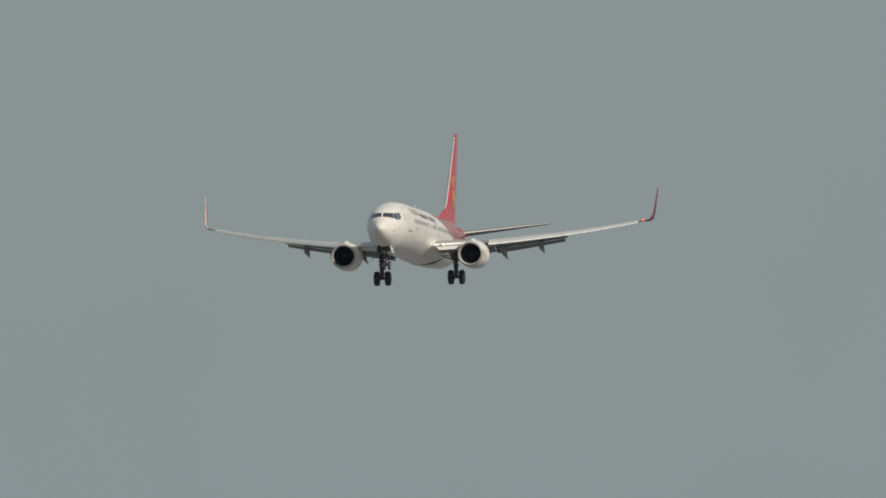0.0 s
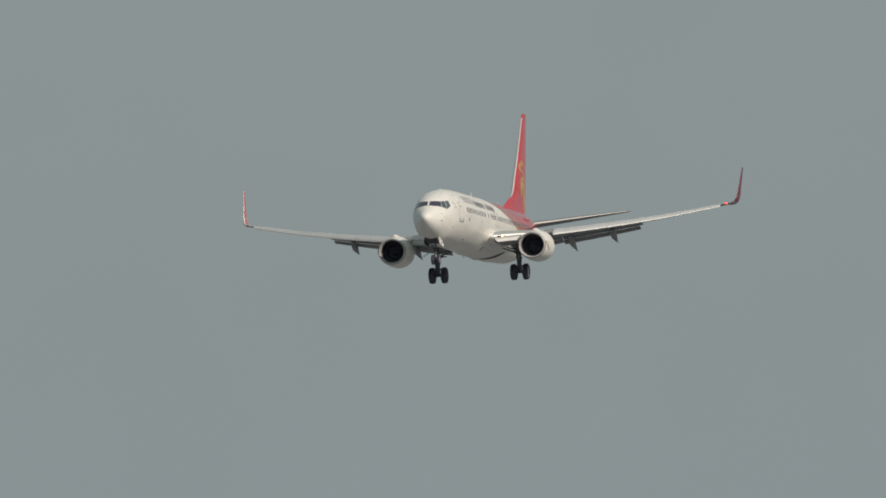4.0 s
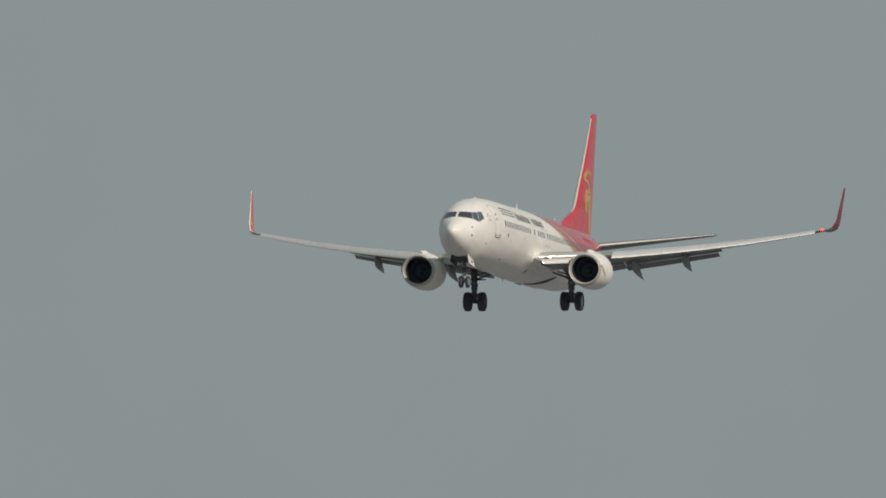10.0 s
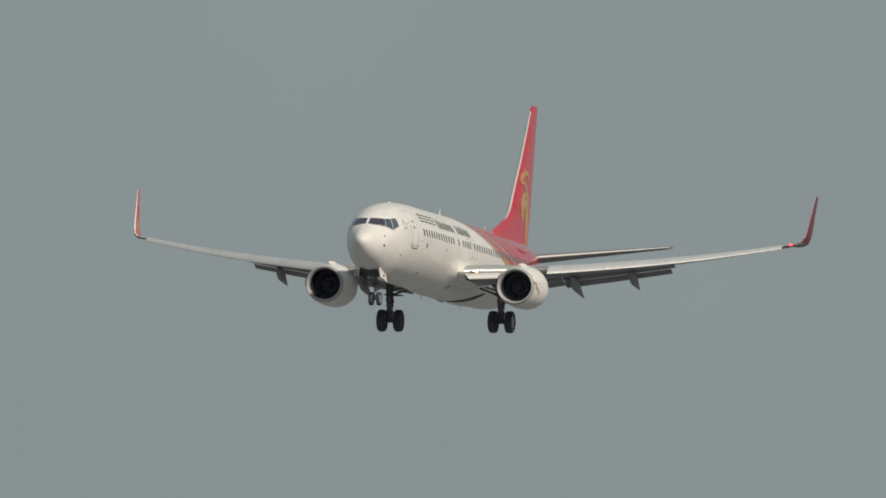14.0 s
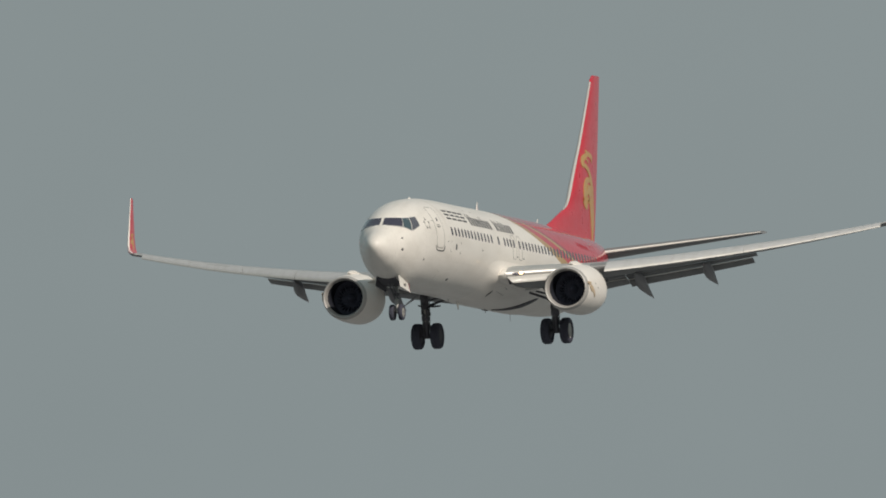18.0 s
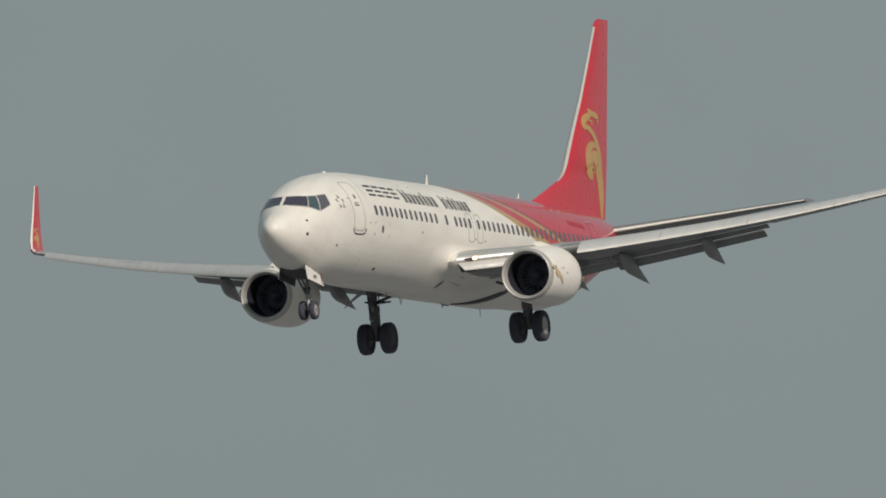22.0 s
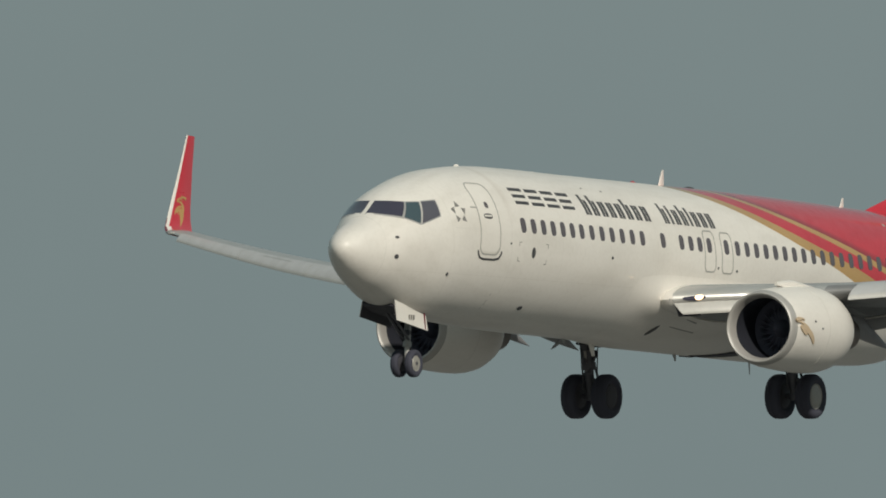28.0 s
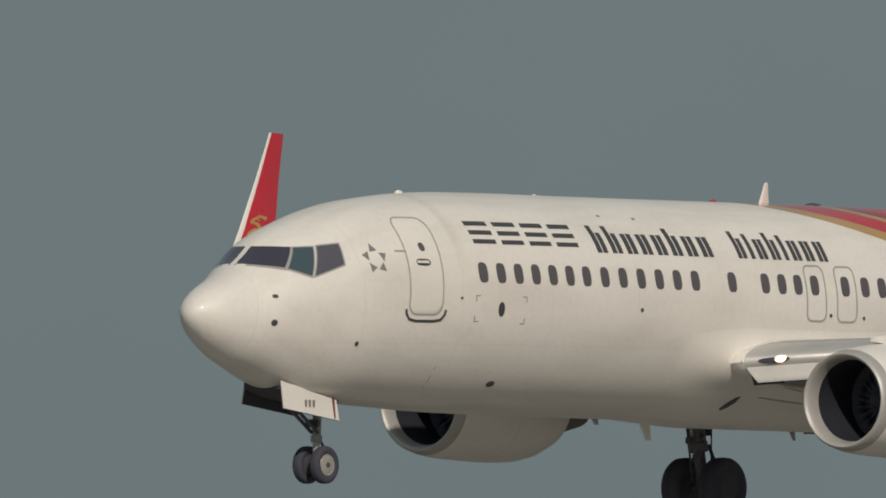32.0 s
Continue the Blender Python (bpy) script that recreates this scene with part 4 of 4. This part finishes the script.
def wheel(parent, x, y, z, r, w, out, pale=True):
    """Tyre with rounded shoulders, and a hub with its rim, bolts and cap."""
    bm = bmesh.new()
    prof = [(-.36, .58), (-.46, .68), (-.5, .80), (-.44, .92), (-.30, .985), (-.08, 1.0), (-.07, .985), (.07, .985), (.08, 1.0), (.30, .985), (.44, .92), (.5, .80), (.46, .68), (.36, .58)]
    turned(bm, (x, y, z), [(s * w, k * r) for s, k in prof], "y", 36)
    part("tyre", bm, M_TYRE, parent, "black tyre")
    # hubs without pale are coloured dark for the shade below the belly
    for k, mat, nm, lab in ((out, M_HUB if pale else M_BAY, "wheel_hub", "pale metal wheel hub" if pale else "wheel hub coloured dark for belly shade"), (-out, M_BAY, "brake_pack", "dark brake pack")):
        bm = bmesh.new()
        turned(bm, (x, y, z), [(k * a * w, b * r) for a, b in ((.30, .60), (.40, .56), (.36, .50), (.40, .44), (.42, .30), (.44, .12), (.44, .005))], "y", 28)
        part(nm, bm, mat, parent, lab)


def main_gear(side):
    x, y, z = 19.3, side * 2.90, -3.25
    bm = bmesh.new()
    rod(bm, (x - .30, y, -1.25), (x - .20, y, -2.45), .165, .155, 16)
    rod(bm, (x - .20, y, -2.40), (x - .17, y, -2.58), .19, .19, 16)
    g = part("main_gear_leg", bm, M_STEEL, airliner, "grey main landing gear leg")
    bm = bmesh.new()
    rod(bm, (x - .18, y, -2.5), (x - .04, y, z + .05), .12, .12, 14)
    rod(bm, (x, y, z - .10), (x, y, z + .14), .15, .15, 14)
    part("oleo_piston", bm, M_STEEL, g, "dark oleo piston")
    bm = bmesh.new()
    rod(bm, (x, y - .55, z), (x, y + .55, z), .07, .07, 12)
    part("axle", bm, M_STEEL, g)
    bm = bmesh.new()
    rod(bm, (x, y - side * .05, -1.95), (x + .1, y - side * 1.2, -1.55), .06, .05, 10)
    rod(bm, (x, y - side * .1, -1.7), (x + .1, y - side * .9, -1.5), .045, .04, 8)
    part("side_brace", bm, M_STEEL, g)
    bm = bmesh.new()
    rod(bm, (x - .05, y, -2.1), (x - .75, y + side * .05, -1.4), .055, .05, 10)
    rod(bm, (x - .10, y, -1.75), (x - .62, y - side * .3, -1.5), .035, .035, 8)
    part("drag_brace", bm, M_STEEL, g)
    bm = bmesh.new()
    rod(bm, (x + .14, y, -2.45), (x + .36, y, -2.82), .035, .03, 8)
    rod(bm, (x + .36, y, -2.82), (x + .10, y, -3.18), .03, .035, 8)
    part("torque_link", bm, M_STEEL, g)
    bm = bmesh.new()
    rod(bm, (x - .42, y + .16, -1.5), (x - .22, y + .10, -3.1), .022, .022, 6)
    rod(bm, (x + .10, y - .10, -1.5), (x + .09, y - .10, -3.05), .016, .016, 6)
    part("brake_hose", bm, M_DARK, g)
    bm = bmesh.new()
    loops = []
    for k in np.linspace(0, 1, 6):
        x0, x1 = x - .70 + .78 * k, x + .30 - .02 * k
        yy, zz = y + side * (.12 + 1.08 * k), -1.46 - .40 * k - .20 * k * k
        loops.append([(x0, yy, zz), (x1, yy, zz + .06), (x1, yy + side * .035, zz + .06), (x0, yy + side * .035, zz)])
    rings(bm, loops)
    part("gear_door", bm, M_UNDER, g, "dark curved leg door")
    for x0, z0, x1, z1, wide in ((x - .52, -2.12, x - .36, -1.92, .10), (x - .50, -2.44, x - .38, -2.30, .07), (x + .02, -2.28, x + .14, -2.08, .09)):
        bm = bmesh.new()
        box(bm, (x0, y - wide, z0), (x1, y + wide, z1))
        part("valve_block", bm, M_STEEL, g)
    for dx, dy, z0, tall, wide in ((-.36, -.15, -2.05, .16, .05), (-.30, -.20, -2.30, .12, .045), (-.34, -.12, -2.62, .14, .05), (-.10, .19, -2.2, .18, .045), (-.28, -.19, -2.85, .10, .04), (-.12, .15, -2.72, .12, .04)):
        bm = bmesh.new()
        rod(bm, (x + dx, y + dy, z0 - tall / 2), (x + dx + .03, y + dy * 1.1, z0 + tall / 2), wide, wide * .7, 8)
        part("line_fitting", bm, M_STEEL, g)
    for k, (dx, dy) in enumerate(((-.45, -.42), (-.5, -.75), (-.3, .3), (-.6, -.55))):
        bm = bmesh.new()
        rod(bm, (x + dx + .25, y + dy * .4, -1.98), (x + dx, y + dy, -1.92 - .07 * (k % 2)), .05, .03, 8)
        part("door_linkage", bm, M_BAY, g, "dark linkage at the head of the leg")
    bm = bmesh.new()
    rod(bm, (x - .44, y - .02, -2.0), (x - .30, y, -2.62), .035, .03, 8)
    rod(bm, (x + .08, y + .05, -1.7), (x + .05, y + .02, -2.5), .03, .03, 8)
    part("hydraulic_pipe", bm, M_HUB, g, "pale hydraulic pipe")
    for s in (-1, 1):
        wheel(g, x, y + s * .43, z, .565, .40, s, s == side)
    # slanting dark strip: shade at the fairing's edge and the open wheel well
    bm = bmesh.new()
    loops = []
    key = np.array(((18.8, 266, .06), (19.4, 261, .22), (20.1, 254, .32), (20.7, 247, .38), (21.3, 240, .38), (21.8, 233, .26), (22.1, 229, .10)))
    for px in np.linspace(18.8, 22.1, 34):
        th, w = (float(np.interp(px, key[:, 0], key[:, k])) for k in (1, 2))
        if side > 0:
            th = 540 - th
        n, c = normal(px, th), on_skin(px, th, swell(px, th))
        t = Vector((0, -n.z, n.y)) * w / 2
        loops.append([c + t + n * .03, c + n * .034, c - t + n * .03, c - t - n * .05, c + t - n * .05])
    rings(bm, loops)
    part("well_shade_strip", bm, M_BAY, g, "dark strip for wheel well and fairing edge shade")


def nose_gear():
    x, z = 4.09, -2.99
    bm = bmesh.new()
    rod(bm, (x + .06, 0, -1.7), (x + .02, 0, -2.55), .085, .08, 14)
    rod(bm, (x + .02, 0, -2.45), (x + .02, 0, -2.58), .105, .105, 14)
    g = part("nose_gear_leg", bm, M_LEG, airliner, "grey nose landing gear leg")
    bm = bmesh.new()
    rod(bm, (x + .02, 0, -2.55), (x, 0, z), .065, .065, 12)
    part("oleo_piston", bm, M_SLAT, g, "bright oleo piston")
    bm = bmesh.new()
    rod(bm, (x, -.30, z), (x, .30, z), .05, .05, 10)
    part("axle", bm, M_STEEL, g)
    bm = bmesh.new()
    rod(bm, (x - .03, .07, -2.4), (x - 1.0, .07, -1.75), .035, .035, 8)
    rod(bm, (x - .03, -.07, -2.4), (x - 1.0, -.07, -1.75), .035, .035, 8)
    part("drag_brace", bm, M_STEEL, g, "dark drag brace")
    bm = bmesh.new()
    rod(bm, (x + .10, 0, -2.5), (x + .28, 0, -2.72), .025, .025, 8)
    rod(bm, (x + .28, 0, -2.72), (x + .08, 0, -2.95), .025, .025, 8)
    part("torque_link", bm, M_STEEL, g)
    bm = bmesh.new()
    box(bm, (x - .16, -.14, -2.30), (x - .02, .14, -2.16))
    part("taxi_lamp_housing", bm, M_STEEL, g)
    for s in (-1, 1):
        wheel(g, x, s * .20, z, .345, .20, s)
    # bay and its two open doors
    bm = bmesh.new()
    loops = []
    for xx in (2.5, 3.0, 3.6, 4.3):
        zz = body(xx)[1] - .006
        loops.append([(xx, -.40, zz + .05), (xx, .40, zz + .05), (xx, .40, zz + .25), (xx, -.40, zz + .25)])
    rings(bm, loops)
    loops = [[(xx, -.40, body(xx)[1] - .012), (xx, .40, body(xx)[1] - .012), (xx, .40, body(xx)[1] + .08), (xx, -.40, body(xx)[1] + .08)] for xx in (2.5, 3.0, 3.6, 4.25)]
    rings(bm, loops)
    part("gear_bay", bm, M_BAY, g, "dark open nose gear bay")
    for s in (-1, 1):
        bm = bmesh.new()
        t, dx, out = .02, -.19 if s < 0 else .08, .58 if s < 0 else .46
        rims = [(xx + dx, zb + (.09 if s > 0 else 0)) for xx, zb in ((2.52, -1.98), (3.1, -2.055), (3.68, -2.13), (4.13, -2.19))]
        hinge = [skin(xx, 180 + math.degrees(math.acos(out / body(xx)[2])))[2] + .02 for xx, zb in rims]
        hinge = [min(h, zb + r) for h, (xx, zb), r in zip(hinge, rims, (.50, .46, .41, .37))]
        rings(bm, [[(xx, s * out, h), (xx, s * (out + t), h), (xx, s * (out + .07 + t), zb), (xx, s * (out + .07), zb)] for (xx, zb), h in zip(rims, hinge)])
        d = part("nose_gear_door", bm, M_WHITE, airliner, "open white nose gear door")
        bm = bmesh.new()
        rings(bm, [[(xx, s * (out - .02), h), (xx, s * (out - .002), h), (xx, s * (out + .069), zb - .006), (xx, s * (out + .05), zb - .006)] for (xx, zb), h in zip(rims, hinge)])
        part("door_lining", bm, M_BAY, d, "dark inner lining of the door")
        if s < 0:
            for k in range(3):
                bm = bmesh.new()
                box(bm, (2.96 + .115 * k, -.672, -1.95), (3.005 + .115 * k, -.64, -1.82))
                part("number_bar", bm, M_STENCIL, d)
            bm = bmesh.new()
            rings(bm, [[(3.80, -.610, -1.76), (3.825, -.610, -1.76), (3.825, -.64, -1.76), (3.80, -.64, -1.76)], [(3.80, -.676, -2.16), (3.83, -.676, -2.16), (3.83, -.66, -2.16), (3.80, -.66, -2.16)]])
            part("stripe", bm, M_DEEP_RED, d, "thin dark red stripe")


def ribbon(bm, pts, place, lift):
    """A flat swirl: centre points with widths, laid by place(u, v)."""
    loops = []
    n = len(pts)
    for i, (u, v, w) in enumerate(pts):
        a, b = pts[max(i - 1, 0)], pts[min(i + 1, n - 1)]
        d = Vector((b[0] - a[0], b[1] - a[1])).normalized()
        s = Vector((-d.y, d.x)) * w / 2
        p, q = (u + s.x, v + s.y), (u - s.x, v - s.y)
        loops.append([place(*p, lift), place(*q, lift), place(*q, -.02), place(*p, -.02)])
    rings(bm, loops)


def smooth_path(keys, n=6):
    """Rounds a short list of (u, v, width) by a spline."""
    out = []
    k = [keys[0]] + list(keys) + [keys[-1]]
    for i in range(1, len(k) - 2):
        for j in range(n):
            t = j / n
            out.append(tuple(.5 * (2 * k[i][m] + (k[i + 1][m] - k[i - 1][m]) * t + (2 * k[i - 1][m] - 5 * k[i][m] + 4 * k[i + 1][m] - k[i + 2][m]) * t * t +
                                   (3 * k[i][m] - k[i - 1][m] - 3 * k[i + 1][m] + k[i + 2][m]) * t**3) for m in range(3)))
    return out + [keys[-1]]


# the mark as plain gold swirls, in metres on the fin: crest, head, peg, neck, spiral, curl and tail, each (along, up, width)
CREST = ((.70, 3.48, .12), (1.05, 3.37, .20), (1.5, 3.30, .23), (1.80, 3.22, .22), (1.66, 3.06, .16))
HEAD = ((1.0, 3.34, .18), (.56, 3.24, .24), (.24, 3.09, .34), (.16, 2.93, .38), (.30, 2.80, .24))
PEG = ((.64, 3.12, .06), (.88, 3.09, .08), (1.06, 3.02, .10), (.93, 2.96, .05))
NECK = ((.22, 2.88, .16), (.65, 2.79, .22), (1.04, 2.64, .26), (1.31, 2.44, .32), (1.52, 2.22, .42), (1.72, 1.99, .44), (1.91, 1.76, .30), (2.04, 1.55, .10))
SPIRAL = ((1.32, 2.17, .16), (.98, 2.23, .24), (.60, 2.11, .36), (.37, 1.86, .52), (.34, 1.58, .58), (.46, 1.31, .56), (.70, 1.13, .42), (.94, 1.03, .18))
CURL = ((.66, 1.46, .06), (.92, 1.40, .10), (1.08, 1.28, .12), (1.0, 1.17, .06))
TAIL = ((.80, 1.44, .10), (.73, 1.62, .26), (.88, 1.79, .38), (1.18, 1.76, .54), (1.47, 1.57, .68), (1.74, 1.26, .76), (1.90, .9, .74), (1.99, .47, .62), (2.0, .1, .44), (1.97, -.27, .24), (1.94, -.46, .08))


def swirl(parent, place, lift=.006, size=1.0, mat=M_GOLD, fat=1.0):
    for keys in (CREST, HEAD, PEG, NECK, SPIRAL, CURL, TAIL):
        bm = bmesh.new()
        ribbon(bm, smooth_path([(u * size, v * size, w * size * fat) for u, v, w in keys], 4), place, lift)
        part("gold_mark", bm, mat, parent, "gold swirl mark")


def marks(f, wings, nacelles):
    def on_fin(side):
        def put(u, v, o):
            z = 1.91 + v
            a = fin_le(z)
            t = fin_te(z)
            x = min(34.1 + u, t - .04)
            th = .10 if z > 3.2 else .1 * 3.4 / (t - a)
            return (x, side * (foil((x - a) / (t - a), th, 0)[0] * (t - a) + o), z)
        return put

    def on_winglet(side):
        def put(u, v, o):
            h = .27 + v
            y = float(np.interp(h, (.04, .17, .42, .75, 1.65, 2.54), (17.24, 17.43, 17.53, 17.59, 17.67, 17.75)))
            return (float(np.interp(h, (.17, .42, .75, 1.65), (23.15, 23.44, 23.70, 24.28))) + .22 + 1.1 * u, side * (y - .045 - o), wing_z(17.0) + h)
        return put

    def on_nacelle(side):
        def put(u, v, o):
            a = radians(-18 + 53 * v)
            x = 14.18 - .88 * v + 1.05 * u
            r = float(np.interp(x - 13.35, (.3, .55, 1.0, 1.5), (1.005, 1.04, 1.07, 1.095))) + o
            return (x - .22, side * (4.96 + r * math.cos(a)), -1.73 + r * math.sin(a) * (1 if a > 0 else .97))
        return put
    for side, w, n in ((-1, wings[0], nacelles[0]), (1, wings[1], nacelles[1])):
        swirl(f, on_fin(side), .018)
        swirl(w, on_winglet(side), .015, .215)
        swirl(n, on_nacelle(side), .01, .172, M_TAN, 1.5)


fus = fuselage()
titles(fus)
aft_marks(fus)
cabin_door()
overwing_exit(16.27, 16.84)
overwing_exit(17.18, 17.76)
belly_fairing()
wings = [wing(-1), wing(1)]
nacelles = [engine(-1), engine(1)]
tail = fin()
tailplane(-1)
tailplane(1)
main_gear(-1)
main_gear(1)
nose_gear()
marks(tail, wings, nacelles)


# ---------------------------------------------------------------- flight
def motions():
    """The airliner's flight: seconds, place, and roll, pitch and heading in degrees."""
    seat = Matrix.Translation(BASE)
    walk(airliner, [(t, pose(x, y, z, rx, ry, rz) @ seat) for t, x, y, z, rx, ry, rz in (
    (0.0, 2766.94, 400.45, 162.60, -1.037, -0.580, -1.367),
    (0.5, 2731.60, 400.83, 160.48, -1.384, -0.468, -1.319),
    (1.0, 2696.28, 401.21, 158.37, -1.738, -0.379, -1.369),
    (1.5, 2660.96, 401.58, 156.26, -2.114, -0.245, -1.438),
    (2.0, 2625.65, 401.94, 154.14, -2.397, -0.123, -1.539),
    (2.5, 2590.35, 402.28, 151.99, -2.447, -0.112, -1.720),
    (3.0, 2555.07, 402.61, 149.84, -2.258, -0.129, -1.919),
    (3.5, 2519.79, 402.92, 147.68, -1.868, -0.247, -2.044),
    (4.0, 2484.53, 403.21, 145.51, -1.529, -0.312, -2.169),
    (4.5, 2449.27, 403.49, 143.33, -1.317, -0.304, -2.184),
    (5.0, 2414.02, 403.77, 141.17, -1.214, -0.192, -2.271),
    (5.5, 2378.79, 404.02, 139.00, -1.110, -0.072, -2.358),
    (6.0, 2343.56, 404.28, 136.81, -1.004, 0.025, -2.453),
    (6.5, 2308.35, 404.52, 134.60, -0.885, 0.106, -2.536),
    (7.0, 2273.14, 404.73, 132.38, -0.510, 0.072, -2.497),
    (7.5, 2237.95, 404.94, 130.15, -0.008, -0.038, -2.420),
    (8.0, 2202.77, 405.13, 127.92, 0.321, -0.099, -2.352),
    (8.5, 2167.59, 405.33, 125.68, 0.356, -0.024, -2.280),
    (9.0, 2132.43, 405.50, 123.46, 0.194, 0.141, -2.174),
    (9.5, 2097.27, 405.66, 121.21, 0.118, 0.245, -2.139),
    (10.0, 2062.13, 405.79, 118.97, 0.151, 0.281, -1.976),
    (10.5, 2027.00, 405.92, 116.70, 0.397, 0.225, -1.941),
    (11.0, 1991.87, 406.05, 114.44, 0.698, 0.201, -1.917),
    (11.5, 1956.76, 406.16, 112.16, 0.906, 0.218, -1.770),
    (12.0, 1921.66, 406.26, 109.87, 1.099, 0.206, -1.585),
    (12.5, 1886.57, 406.35, 107.58, 1.176, 0.186, -1.417),
    (13.0, 1851.48, 406.43, 105.28, 1.099, 0.167, -1.199),
    (13.5, 1816.41, 406.50, 102.96, 0.851, 0.184, -0.967),
    (14.0, 1781.35, 406.53, 100.64, 0.554, 0.262, -0.858),
    (14.5, 1746.30, 406.56, 98.31, 0.211, 0.315, -0.710),
    (15.0, 1711.26, 406.59, 95.98, -0.075, 0.279, -0.611),
    (15.5, 1676.23, 406.61, 93.63, -0.396, 0.238, -0.537),
    (16.0, 1641.21, 406.62, 91.27, -0.705, 0.192, -0.468),
    (16.5, 1606.20, 406.63, 88.90, -0.992, 0.130, -0.397),
    (17.0, 1571.20, 406.61, 86.52, -1.041, -0.021, -0.409),
    (17.5, 1536.21, 406.57, 84.13, -1.110, -0.106, -0.376),
    (18.0, 1501.23, 406.52, 81.76, -1.144, -0.056, -0.501),
    (18.5, 1466.26, 406.46, 79.37, -1.492, 0.159, -0.592),
    (19.0, 1431.30, 406.39, 76.99, -1.899, 0.402, -0.646),
    (19.5, 1396.35, 406.30, 74.58, -2.278, 0.526, -0.737),
    (20.0, 1361.41, 406.21, 72.16, -2.416, 0.496, -0.856),
    (20.5, 1326.48, 406.11, 69.72, -2.555, 0.414, -0.935),
    (21.0, 1291.56, 406.00, 67.29, -2.552, 0.314, -1.089),
    (21.5, 1256.65, 405.88, 64.85, -2.453, 0.216, -1.324),
    (22.0, 1221.76, 405.73, 62.40, -2.253, 0.155, -1.504),
    (22.5, 1186.87, 405.58, 59.96, -1.663, 0.012, -1.636),
    (23.0, 1151.99, 405.42, 57.50, -1.123, -0.070, -1.791),
    (23.5, 1117.12, 405.25, 55.02, -0.757, -0.134, -1.848),
    (24.0, 1082.27, 405.07, 52.54, -0.646, -0.131, -1.912),
    (24.5, 1047.42, 404.86, 50.05, -0.715, -0.065, -1.890),
    (25.0, 1012.58, 404.63, 47.57, -0.724, 0.032, -1.936),
    (25.5, 977.76, 404.39, 45.10, -0.621, 0.115, -1.902),
    (26.0, 942.94, 404.13, 42.63, -0.373, 0.159, -1.876),
    (26.5, 908.13, 403.85, 40.14, -0.116, 0.209, -1.842),
    (27.0, 873.35, 403.56, 37.65, 0.132, 0.256, -1.809),
    (27.5, 838.56, 403.27, 35.15, 0.363, 0.297, -1.793),
    (28.0, 803.79, 402.97, 32.63, 0.268, 0.392, -1.829),
    (28.5, 769.02, 402.66, 30.11, -0.061, 0.503, -1.683),
    (29.0, 734.27, 402.35, 27.58, -0.008, 0.483, -1.608),
    (29.5, 699.52, 402.02, 25.02, 0.429, 0.339, -1.494),
    (30.0, 664.79, 401.68, 22.45, 0.408, 0.332, -1.579),
    (30.5, 630.06, 401.32, 19.86, 0.025, 0.415, -1.586),
    (31.0, 595.35, 400.96, 17.28, -0.387, 0.483, -1.602),
    (31.5, 560.65, 400.58, 14.68, -0.526, 0.468, -1.542),
    (32.0, 525.95, 400.20, 12.06, 0.126, 0.271, -1.523),
)])


motions()
